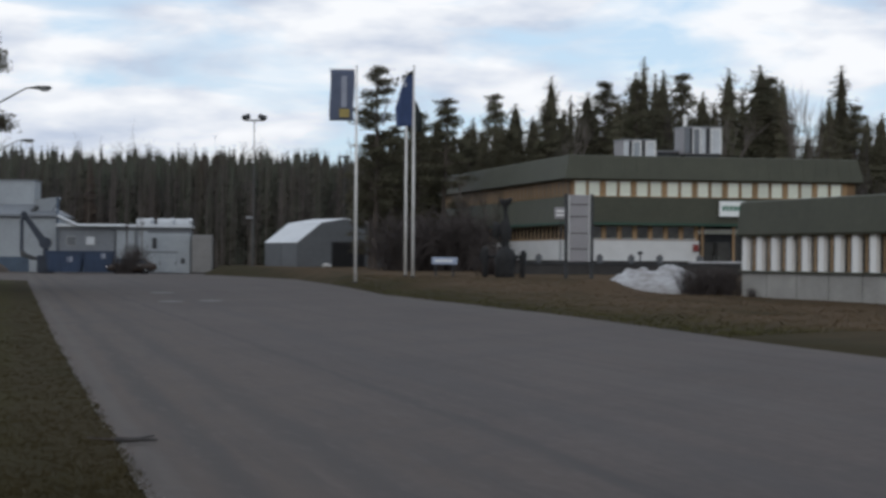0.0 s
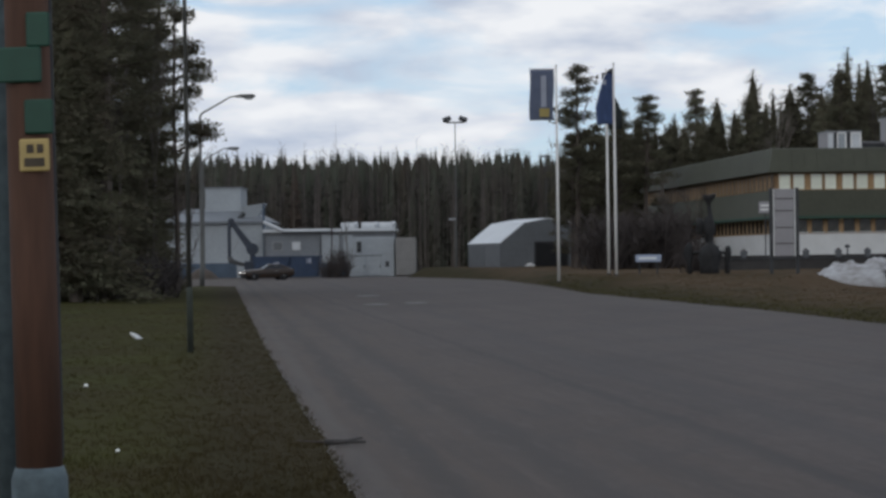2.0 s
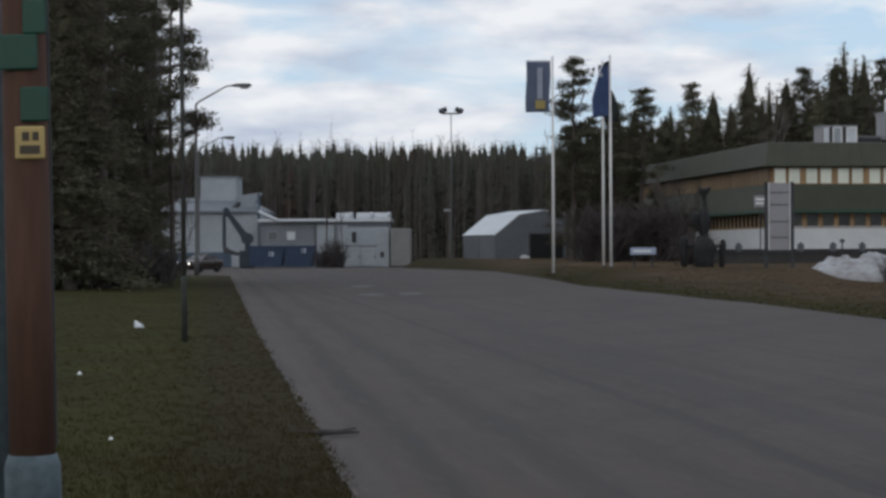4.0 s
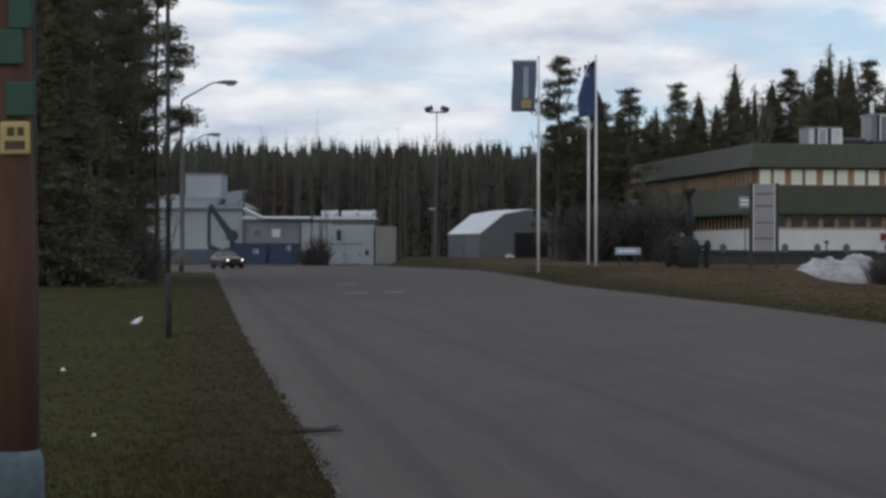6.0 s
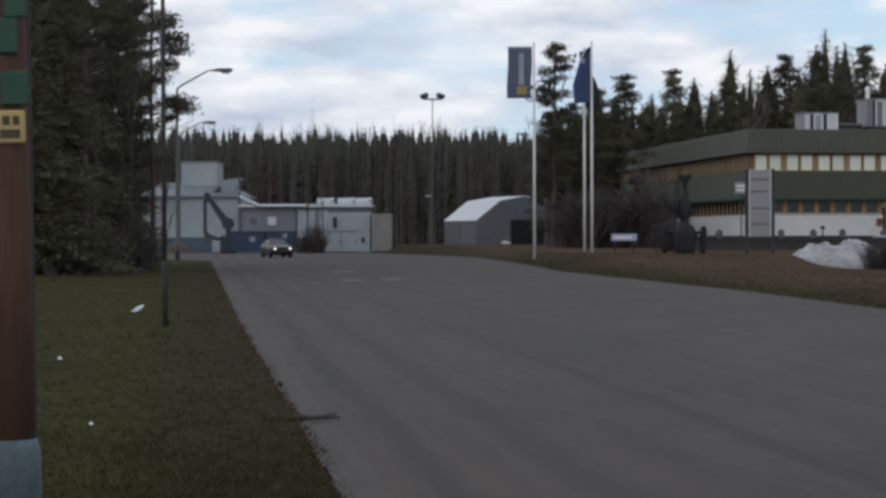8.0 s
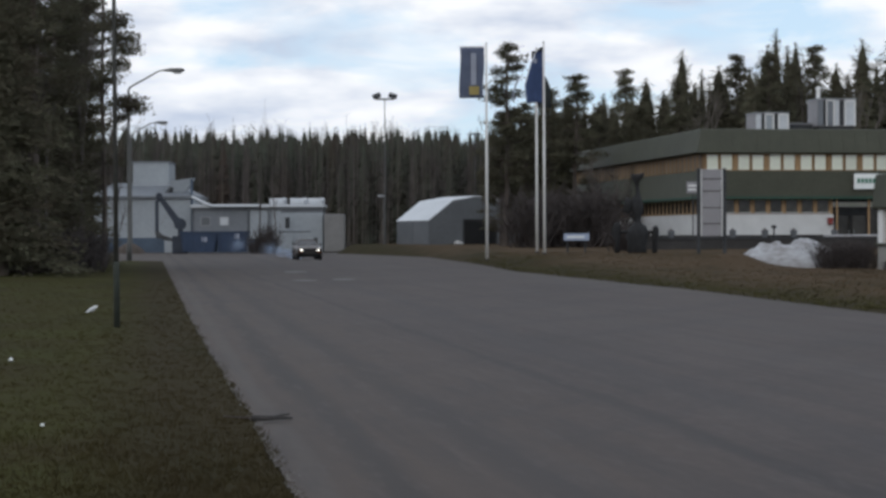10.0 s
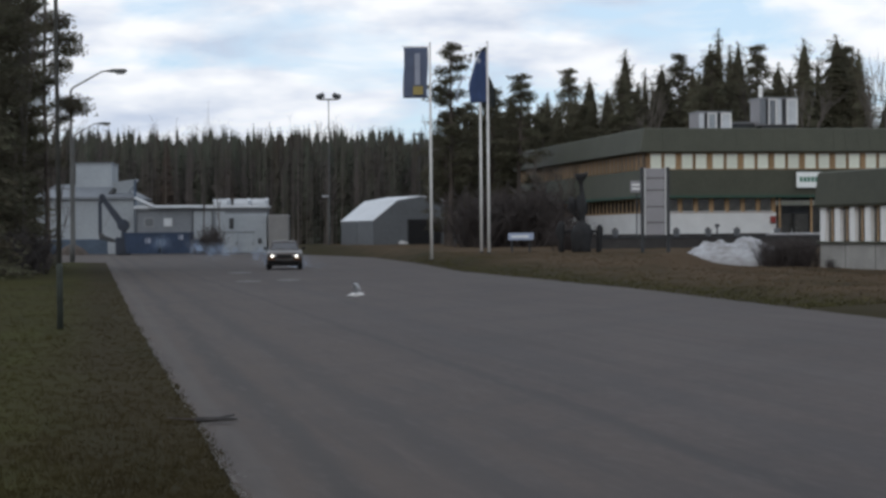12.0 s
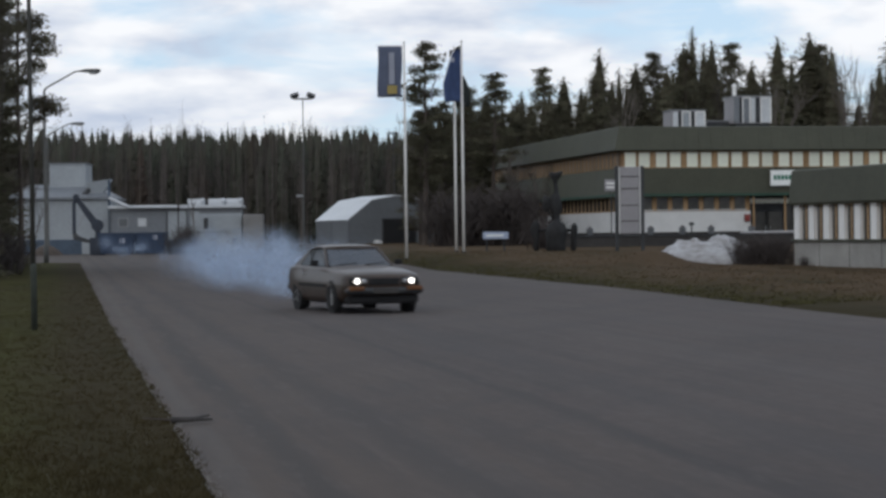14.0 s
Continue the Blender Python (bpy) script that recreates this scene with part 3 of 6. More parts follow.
    for k, x in enumerate((-1.4, 0.6, 1.6, 5.6, 7.7, 9.6, 12.3)):
        pl = thing("planter", "small grey concrete planter on the terrace wall", "planter", pose(16, 131, 0.45, 0, 0, 7) @ pose(x, 0.2, 0.9), group="planters on the terrace wall")
        part("pot", Shape().lathe([(0.16, 0), (0.20, 0.1), (0.24, 0.42), (0.22, 0.45)], 10), GREYSHEET, pl)
        part("soil", Shape().lathe([(0.2, 0.42), (0.1, 0.52), (0.03, 0.58)], 8), TWIG, pl, "dead plant and soil")
    s = Shape().box(11.6, 15.2, -0.1, 0.5, 0.9, 1.06, 0.06)
    thing("snow_strip", "thin strip of old snow lying along the terrace wall", "snow", pose(16, 131, 0.45, 0, 0, 7), s, SNOW)
    lamp = thing("garden_lamp", "black mushroom-shaped garden lamp on the terrace wall", "lamp", pose(16, 131, 0.45, 0, 0, 7) @ pose(8.3, 0.2, 0.9))
    part("post", Shape().rod((0, 0, 0), (0, 0, 0.6), 0.05), DARKSTEEL, lamp)
    part("shade", Shape().lathe([(0.06, 0.55), (0.2, 0.62), (0.18, 0.70), (0.04, 0.78)], 10), DARKSTEEL, lamp)


office()


# ---- low pavilion ----
def pavilion():
    a = math.degrees(math.atan2(-10.0, 2.0))
    m = pose(16.8, 72.0, 0.22, 0, 0, a)  # x runs along the face towards the camera, y into the building
    L, D = 22.0, 14.0
    ob = thing("pavilion", "single-storey pavilion with green fascia and white window posts", "building", m)
    part("footing", Shape().box(0.0, L, 0.0, D, -0.4, 0.97), CONCRETE, ob, "pale concrete footing wall")
    for k in range(9):
        part("joint", Shape().box(2.3 * k + 2.0, 2.3 * k + 2.03, -0.004, 0.01, -0.2, 0.94), PLINTH, ob)
    part("wall", Shape().box(0.15, L, 0.15, D, 0.97, 2.2), OCHREWALL, ob)
    part("drip_edge", Shape().box(-0.08, L, -0.1, D, 0.93, 1.0, 0.015), GREENMETAL, ob)
    part("fascia", Shape().loft([[(-0.06, -0.14, 2.18), (L, -0.14, 2.18), (L, D, 2.18), (-0.06, D, 2.18)], [(-0.08, -0.18, 2.26), (L, -0.18, 2.26), (L, D, 2.26), (-0.08, D, 2.26)],
                                 [(-0.04, -0.06, 3.36), (L, -0.06, 3.36), (L, D, 3.36), (-0.04, D, 3.36)], [(0, 0, 3.4), (L, 0, 3.4), (L, D, 3.4), (0, D, 3.4)]]), GREENMETAL, ob, "dark green sheet metal fascia")
    post = Shape().box(0, 0.42, 0, 0.14, 0, 1.22).mesh("post", POLEPAINT)
    pane = Shape().box(0, 0.62, 0, 0.05, 0, 1.1, 0.01).mesh("pane", DARKGLASS)
    trim = Shape().box(0, 0.10, -0.03, 0.06, 0, 1.15, 0.01).mesh("trim", OCHRE)
    for k in range(18):
        part("post", post, WHITEPAINT, ob, "white window post", pose(0.0 + k * 1.17, 0.0, 0.98))
        w = part("window", pane, DARKGLASS, ob, m=pose(0.5 + k * 1.17, 0.1, 1.02))
        part("trim", trim, OCHRE, w, m=pose(0.27, 0, 0))


pavilion()


# ---- fabric hangar ----
def hangar():
    # gable with three-slope outline; x across the gable, y into the hangar
    m = pose(3.25, 188.0, 0.66, 0, 0, 22)
    W, L = 9.6, 7.6
    out = [(0, 0), (W, 0), (W, 2.3), (W - 2.4, 4.05), (W / 2, 4.45), (2.4, 4.05), (0, 2.3)]
    ob = thing("fabric_hangar", "grey fabric storage hangar with pale roof and open doorway", "hangar", m)
    sh = Shape()
    sh.prism(out, L)
    part("body", sh, GREYSHEET, ob, "grey tarpaulin gable and sides")
    up = 0.06
    part("roof_sheet", Shape().loft([[(-0.06, y, 2.26), (2.38, y, 4.05 + up), (W / 2, y, 4.45 + up), (W - 2.38, y, 4.05 + up), (W + 0.06, y, 2.26),
                                      (W, y, 2.2), (W - 2.4, y, 4.02), (W / 2, y, 4.42), (2.4, y, 4.02), (0, y, 2.2)] for y in (-0.05, L + 0.05)]), PALESHEET, ob, "roof sheet, paler than the sides")
    # shade inside the doorway is a black panel laid on the closed gable
    part("doorway", Shape().box(3.5, 6.6, -0.03, 0.02, 0.0, 2.25), BLACK, ob, "doorway, its inner shade put in as a black panel")
    part("door_frame", Shape().box(3.38, 3.5, -0.08, 0.02, 0, 2.35).box(6.6, 6.72, -0.08, 0.02, 0, 2.35).box(3.5, 6.6, -0.08, 0.02, 2.25, 2.37), DARKSTEEL, ob)
    for y in (3.7,):
        part("rib", Shape().loft([[(-0.05, y + d, 0), (-0.05, y + d, 2.2), (0.0, y + d, 2.2), (0.0, y + d, 0)] for d in (0, 0.08)]), GREYSHEET, ob)
    p = thing("pallet_of_bags", "small pale pile of bags beside the hangar door", "pile", m @ pose(2.2, -0.9, 0.0), group="")
    part("bags", Shape().box(0.1, 0.85, 0, 0.6, 0.1, 0.3, 0.06).box(0.2, 0.6, 0.1, 0.5, 0.3, 0.42, 0.05), WHITEPAINT, p)
    part("pallet", Shape().box(0.05, 0.9, -0.05, 0.65, 0, 0.1), BARK, p)


hangar()


# ---- works at the end of the yard ----
def works():
    w = thing("works_hall", "tall white sheet-clad works hall with a slate blue base", "building", pose(-29.2, 205, 0))
    part("base", Shape().box(0, 9.7, 0, 14, -0.2, 1.45), BLUEBASE, w, "slate blue base")
    part("wall", Shape().box(0.03, 9.67, 0.03, 14, 1.45, 5.4), PALEWALL, w, "pale sheet metal wall")
    rs = Shape()
    for i in range(13):
        rs.box(0.4 + i * 0.74, 0.46 + i * 0.74, 0.0, 0.03, 1.5, 5.35)
    part("wall_ribs", rs, PALEWALL, w, kind="stuff")
    part("roof", Shape().prism([(-0.3, 5.35), (10.0, 5.35), (10.0, 5.55), (-0.3, 5.55)], 14.4, pose(0, -0.4, 0)).loft([[(-0.3, -0.4, 5.5), (10, -0.4, 5.5), (10, 14, 5.5), (-0.3, 14, 5.5)], [(1.5, 4, 6.9), (7.6, 4, 6.9), (7.6, 10, 6.9), (1.5, 10, 6.9)]]), GREYWALL, w, "grey sheet roof")
    part("tower", Shape().box(3.5, 7.05, 3.0, 9, 5.6, 8.9, 0.05), PALEWALL, w, "pale square roof tower")
    part("tower_cap", Shape().box(3.4, 7.15, 2.9, 9.1, 8.9, 9.02), GREYWALL, w)
    part("hopper", Shape().loft([[(7.6, 1, 5.5), (8.6, 1, 5.5), (8.6, 2.4, 5.5), (7.6, 2.4, 5.5)], [(7.3, 0.6, 7.0), (9.7, 0.6, 7.3), (9.7, 2.8, 7.3), (7.3, 2.8, 7.0)]]), PALEWALL, w, "pale hopper")
    part("chute", Shape().rod((7.0, 0.9, 5.6), (7.6, 0.9, 6.4), 0.32, 0.22, n=10), DARKSTEEL, w, "dark bent chute")
    part("downpipe", Shape().rod((9.6, -0.1, 0), (9.6, -0.1, 7.2), 0.12), BLUEBASE, w)
    part("door", Shape().box(6.9, 9.0, -0.03, 0.05, 0, 3.6), PALEWALL, w, "pale sliding door")
    l = thing("works_annex", "long low grey annex with ducts on its flat roof", "building", pose(-19.4, 203, 0))
    part("wall", Shape().box(0, 12.6, 0, 8, -0.2, 4.35), GREYWALL, l, "grey sheet wall")
    part("roof_edge", Shape().box(-0.1, 12.8, -0.35, 8.2, 4.35, 4.65, 0.04), PALESHEET, l, "pale roof edge")
    part("pipe", Shape().rod((0, -0.5, 5.4), (1.9, -0.5, 4.5), 0.16).rod((1.9, -0.5, 4.5), (6.5, -0.5, 4.5), 0.14), PALESHEET, l, "sloping pale pipe")
    for k, (a, b) in enumerate(((2.72, 3.5), (0.9, 1.7))):
        win = part("window", Shape().box(a, b, -0.05, 0.02, 2.65, 3.4, 0.02), PALESHEET if k == 0 else GREYSHEET, l)
        part("frame", Shape().box(a - 0.06, a, -0.07, 0.02, 2.59, 3.46).box(b, b + 0.06, -0.07, 0.02, 2.59, 3.46).box(a, b, -0.07, 0.02, 3.4, 3.46).box(a, b, -0.07, 0.02, 2.59, 2.65), GALV, win)
    part("base_strip", Shape().box(-0.05, 12.7, -0.08, 0.0, -0.1, 1.3), BLUEBASE, l, "dark slate base strip")
    for q in range(3):
        part("panel", Shape().box(5.6 + q * 1.05, 6.5 + q * 1.05, -0.05, 0.0, 1.4, 4.2, 0.01), PALEWALL, l, "pale wall panel")
    # the eave's shade on the wall is put in as a dark strip
    part("eave_shade_strip", Shape().box(-0.05, 12.7, -0.1, 0.0, 4.05, 4.34), GREYSHEET, l, "strip coloured dark for the shade under the roof edge")
    for x in (0.05, 5.45, 7.4):
        part("downpipe", Shape().rod((x, -0.12, 0), (x, -0.12, 4.35), 0.07), GREYSHEET, l)
    for k, x in enumerate((7.4, 9.4, 11.1)):
        dk = part("roof_duct", Shape().box(x, x + 1.7, 1, 2.4, 4.65, 5.25, 0.12), PALESHEET, l, "pale roof duct")
        part("elbow", Shape().rod((x + 1.5, 1.2, 4.7), (x + 1.5, 0.7, 5.2), 0.16), PALESHEET, dk)
    s = thing("delivery_shed", "pale boxy shed with double doors beside the annex", "shed", pose(-10.75, 195.5, 0))
    part("body", Shape().box(0, 4.25, 0, 5, 0, 3.7, 0.05), PALEWALL, s)
    for a, b in ((0.15, 1.5), (1.6, 3.0)):
        d = part("door", Shape().box(a, b, -0.06, 0.0, 0.1, 1.9, 0.02), PALEWALL, s, "pale sheet door")
        part("handle", Shape().box(b - 0.12, b - 0.06, -0.1, -0.06, 0.8, 1.1), DARKSTEEL, d)
    part("ledge", Shape().box(-0.02, 3.1, -0.1, 0.0, 1.95, 2.05), GREYWALL, s)
    part("hatch", Shape().box(3.4, 3.75, -0.04, 0, 0.9, 1.4, 0.02), DARKSTEEL, s)
    part("vent", Shape().box(0.75, 1.15, -0.12, 0, 2.3, 3.3, 0.03), DARKSTEEL, s)
    c = thing("storage_container", "grey steel storage container beside the shed", "container", pose(-6.35, 194.5, 0))
    part("body", Shape().box(0, 1.85, 0, 6, 0.1, 3.6, 0.04), BEIGEWALL, c)
    rb = Shape()
    for k in range(6):
        rb.box(0.15 + k * 0.28, 0.27 + k * 0.28, -0.04, 0, 0.2, 3.5)
    part("ribs", rb, BEIGEWALL, c)
    for k, (x, wd) in enumerate(((-19.2, 3.3), (-16.0, 2.9))):
        sk = thing("waste_skip", "blue steel waste skip", "skip", pose(x, 190.0 + 0.2 * k, 0), group="skips in the yard")
        part("bin", Shape().loft([[(0.2, 0, 0.15), (wd - 0.2, 0, 0.15), (wd - 0.2, 2, 0.15), (0.2, 2, 0.15)], [(0, -0.1, 1.95), (wd, -0.1, 1.95), (wd, 2.1, 1.95), (0, 2.1, 1.95)]]), BLUEPAINT, sk)
        for y0 in (-0.16, 2.04):
            part("rim", Shape().box(-0.06, wd + 0.06, y0, y0 + 0.12, 1.9, 2.02), BLUEPAINT, sk)
        for q in range(4):
            part("rib", Shape().box(0.35 + q * (wd - 0.7) / 3 - 0.05, 0.35 + q * (wd - 0.7) / 3 + 0.05, -0.14, 0.0, 0.2, 1.9), BLUEPAINT, sk)
        part("mark", Shape().box(wd * 0.58, wd * 0.72, -0.12, -0.06, 1.05 + 0.3 * k, 1.5 + 0.3 * k), FLAGMARK, sk, "worn pale print")
    g = thing("loading_crane", "dark blue knuckle-boom loading crane with a grab", "crane", pose(-22.4, 192, 0))
    part("base", Shape().box(2.2, 3.6, 0, 1.6, 0.0, 1.6, 0.08), CRANEPAINT, g)
    part("column", Shape().rod((2.9, 0.8, 1.5), (2.9, 0.8, 2.7), 0.28, 0.22), CRANEPAINT, g)
    part("boom", Shape().loft([[(2.6, 0.6, 2.4), (3.1, 0.6, 2.9), (3.1, 0.95, 2.9), (2.6, 0.95, 2.4)], [(0.85, 0.65, 5.05), (1.15, 0.65, 5.4), (1.15, 0.9, 5.4), (0.85, 0.9, 5.05)]]), CRANEPAINT, g)
    part("joint", Shape().rod((2.88, 0.45, 2.72), (2.88, 1.1, 2.72), 0.56, n=14), CRANEPAINT, g, "round slewing joint")
    part("elbow", Shape().rod((0.98, 0.55, 5.3), (0.98, 1.0, 5.3), 0.30, n=10).rod((1.0, 0.78, 5.3), (0.75, 0.78, 4.75), 0.2, 0.17, n=8), CRANEPAINT, g)
    part("jib", Shape().box(0.60, 0.90, 0.62, 0.92, 2.0, 4.85, 0.04), CRANEPAINT, g)
    part("ram", Shape().rod((1.05, 0.78, 2.5), (1.9, 0.78, 4.2), 0.06, n=6), GALV, g)
    part("grab", Shape().loft([[(0.58, 0.6, 2.05), (0.92, 0.6, 2.05), (0.92, 0.95, 2.05), (0.58, 0.95, 2.05)], [(0.70, 0.5, 1.45), (1.2, 0.5, 1.75), (1.2, 1.05, 1.75), (0.70, 1.05, 1.45)], [(1.8, 0.5, 1.15), (2.0, 0.5, 1.45), (2.0, 1.05, 1.45), (1.8, 1.05, 1.15)], [(2.5, 0.55, 1.15), (2.5, 0.55, 1.3), (2.5, 1.0, 1.3), (2.5, 1.0, 1.15)]]), DARKSTEEL, g)
    thing("scrap_heap", "heap of brown scrap by the works wall", "heap", pose(-24.6, 196, 0), Shape().lathe([(1.6, 0), (1.2, 0.45), (0.7, 0.8), (0.2, 1.0)], 9), BARK)


works()

# ---- poles, flags and lamps ----
def flagpole(x, y, top, label):
    ob = thing("flagpole", label, "flagpole", pose(x, y, ground_z(x, y)), group="flagpoles on the verge")
    h = top - ground_z(x, y)
    part("mast", Shape().lathe([(0.080, 0), (0.072, h * 0.5), (0.050, h - 0.1), (0.045, h)], 12), POLEPAINT, ob, smooth=True)
    part("finial", Shape().lathe([(0.03, h), (0.07, h + 0.05), (0.07, h + 0.10), (0.015, h + 0.16)], 10), POLEPAINT, ob)
    part("foot", Shape().box(-0.11, 0.11, -0.11, 0.11, -0.15, 0.08, 0.02), PLINTH, ob, "dark steel foot")
    return ob


def cloth(corner, wide, high, material, waves, droop, n=14, k=20):
    """Hanging cloth: u across from the mast, v down; rippled, 12 mm thick."""
    s = Shape()
    pts = []
    for side in (0, 1):
        for j in range(k + 1):
            for i in range(n + 1):
                u, v = i / n, j / k
                x, y, z = corner(u, v)
                y += waves * math.sin(u * 7 + v * 2.2) * (0.3 + u) + side * 0.012
                pts.append((x * wide, y, -v * high - droop * u * u * (1 - v)))
    w = n + 1
    tot = w * (k + 1)
    faces = []
    for j in range(k):
        for i in range(n):
            a = j * w + i
            faces += [(a, a + 1, a + 1 + w, a + w), (tot + a, tot + a + w, tot + a + 1 + w, tot + a + 1)]
    rim = [i for i in range(w)] + [j * w + n for j in range(1, k + 1)] + [k * w + i for i in range(n - 1, -1, -1)] + [j * w for j in range(k - 1, 0, -1)]
    faces += [(rim[q], rim[(q + 1) % len(rim)], tot + rim[(q + 1) % len(rim)], tot + rim[q]) for q in range(len(rim))]
    s.add(pts, faces)
    return s


FLAGS = []


def flags():
    flagpole(5.11, 113.0, 11.85, "tall white flagpole with a banner arm")
    flagpole(8.22, 113.0, 11.9, "tall white flagpole beside its twin")
    flagpole(8.06, 116.5, 11.9, "tall white flagpole behind its twin")
    a = thing("banner_flag", "grey-blue banner flag with a pale strip and yellow square", "flag", pose(5.05, 112.95, 11.72))
    part("cloth", cloth(lambda u, v: (-0.06 - u + 0.02 * math.sin(v * 6) - 0.10 * (v - 0.5) * 0.3, 0, 0), 1.30, 2.75, FLAGGREY, 0.05, 0.0), FLAGGREY, a, smooth=True)
    part("arm", Shape().rod((0.0, 0, 0.03), (-1.45, 0, 0.05), 0.022), POLEPAINT, a)
    part("strip", Shape().box(-0.78, -0.48, -0.16, -0.13, -2.05, -0.35, 0.01), FLAGMARK, a, "pale printed strip")
    part("square", Shape().box(-0.88, -0.34, -0.16, -0.13, -2.58, -2.12, 0.01), FLAGYELLOW, a, "yellow printed square")
    FLAGS.append(a)
    b = thing("flag", "blue flag with a dark head hanging in folds against its pole", "flag", pose(8.16, 112.95, 11.7))
    slack = lambda u, v: (-u * (0.62 + 0.38 * min(1, v * 1.8)) * (1.0 - 0.12 * max(0, v - 0.6)), 0.04 * math.sin(v * 9 + u * 3), 0)
    part("cloth", cloth(slack, 0.94, 3.0, FLAGBLUE, 0.15, 0.75), FLAGBLUE, b, smooth=True)
    part("head", cloth(lambda u, v: (-u * 0.64, -0.035, 0), 0.92, 0.22, FLAGDARK, 0.15, 0.68, 10, 3), FLAGDARK, b, "dark band along the top", pose(0, 0, 0.03), smooth=True)
    part("emblem", cloth(lambda u, v: (-0.36 - 0.22 * u, -0.10, 0), 0.94, 0.24, FLAGMARK, 0.03, 0.0, 4, 4), FLAGMARK, b, "small pale emblem", pose(0, -0.08, -0.62))
    FLAGS.append(b)
    c = thing("flag", "dark flag drooping from its pole behind the blue one", "flag", pose(8.10, 116.45, 10.75))
    part("cloth", cloth(lambda u, v: (u, 0.03 * math.sin(v * 7), 0), 0.80, 2.1, FLAGDARK, 0.12, 1.15), FLAGDARK, c, smooth=True)
    part("hem", cloth(lambda u, v: (-0.92 - 0.28 * math.sin(v * 2.2) - 0.10 * u - 0.12 * v, 0, 0), 1.0, 1.45, FLAGMARK, 0.02, 0.0, 3, 16), FLAGMARK, c, "pale edge of the cloth blown round the pole", pose(0, 0, -0.35), smooth=True)
    FLAGS.append(c)


flags()


def street_lamp(x, y, top, reach, label):
    z = ground_z(x, y)
    ob = thing("street_lamp", label, "street lamp", pose(x, y, z), group="street lamps along the road")
    h = top - z
    part("post", Shape().lathe([(0.17, 0), (0.16, 1.1), (0.11, 1.2), (0.09, h - 2.2), (0.075, h - 1.32)], 10), LAMPGREY, ob, smooth=True)
    part("collar", Shape().lathe([(0.11, h - 2.3), (0.12, h - 2.2), (0.10, h - 2.1)], 10), LAMPGREY, ob)
    knee, elbow, neck = (0, 0, h - 1.34), (0.55 * reach, 0, h - 0.08), (0.66 * reach, 0, h - 0.03)
    part("arm", Shape().rod(knee, (0.12, 0, h - 1.12), 0.07, n=7).rod((0.12, 0, h - 1.12), elbow, 0.06, 0.05, n=7).rod(elbow, neck, 0.05, n=7), LAMPGREY, ob, "straight rising arm")
    lan = part("lantern", Shape().loft([[(reach * 0.62, -0.07, h - 0.10), (reach * 0.62, 0.07, h - 0.10), (reach * 0.62, 0.07, h), (reach * 0.62, -0.07, h)],
                                        [(reach * 0.76, -0.2, h - 0.14), (reach * 0.76, 0.2, h - 0.14), (reach * 0.76, 0.15, h + 0.09), (reach * 0.76, -0.15, h + 0.09)],
                                        [(reach * 0.96, -0.2, h - 0.14), (reach * 0.96, 0.2, h - 0.14), (reach * 0.96, 0.14, h + 0.09), (reach * 0.96, -0.14, h + 0.09)],
                                        [(reach, -0.12, h - 0.08), (reach, 0.12, h - 0.08), (reach, 0.1, h + 0.03), (reach, -0.1, h + 0.03)]]), LAMPGREY, ob)
    part("lens", Shape().loft([[(reach * 0.78, -0.15, h - 0.14), (reach * 0.97, -0.15, h - 0.14), (reach * 0.97, 0.15, h - 0.14), (reach * 0.78, 0.15, h - 0.14)],
                               [(reach * 0.82, -0.10, h - 0.26), (reach * 0.93, -0.10, h - 0.26), (reach * 0.93, 0.10, h - 0.26), (reach * 0.82, 0.10, h - 0.26)]]), PALESHEET, lan, "pale bowl of the lantern")


street_lamp(-16.95, 135.0, 12.3, 3.6, "tall grey street lamp with a curved arm over the verge")
street_lamp(-24.4, 196.0, 12.25, 3.45, "grey street lamp with a curved arm by the works")
street_lamp(-32.8, 262.0, 14.4, 3.6, "far grey street lamp beyond the works")


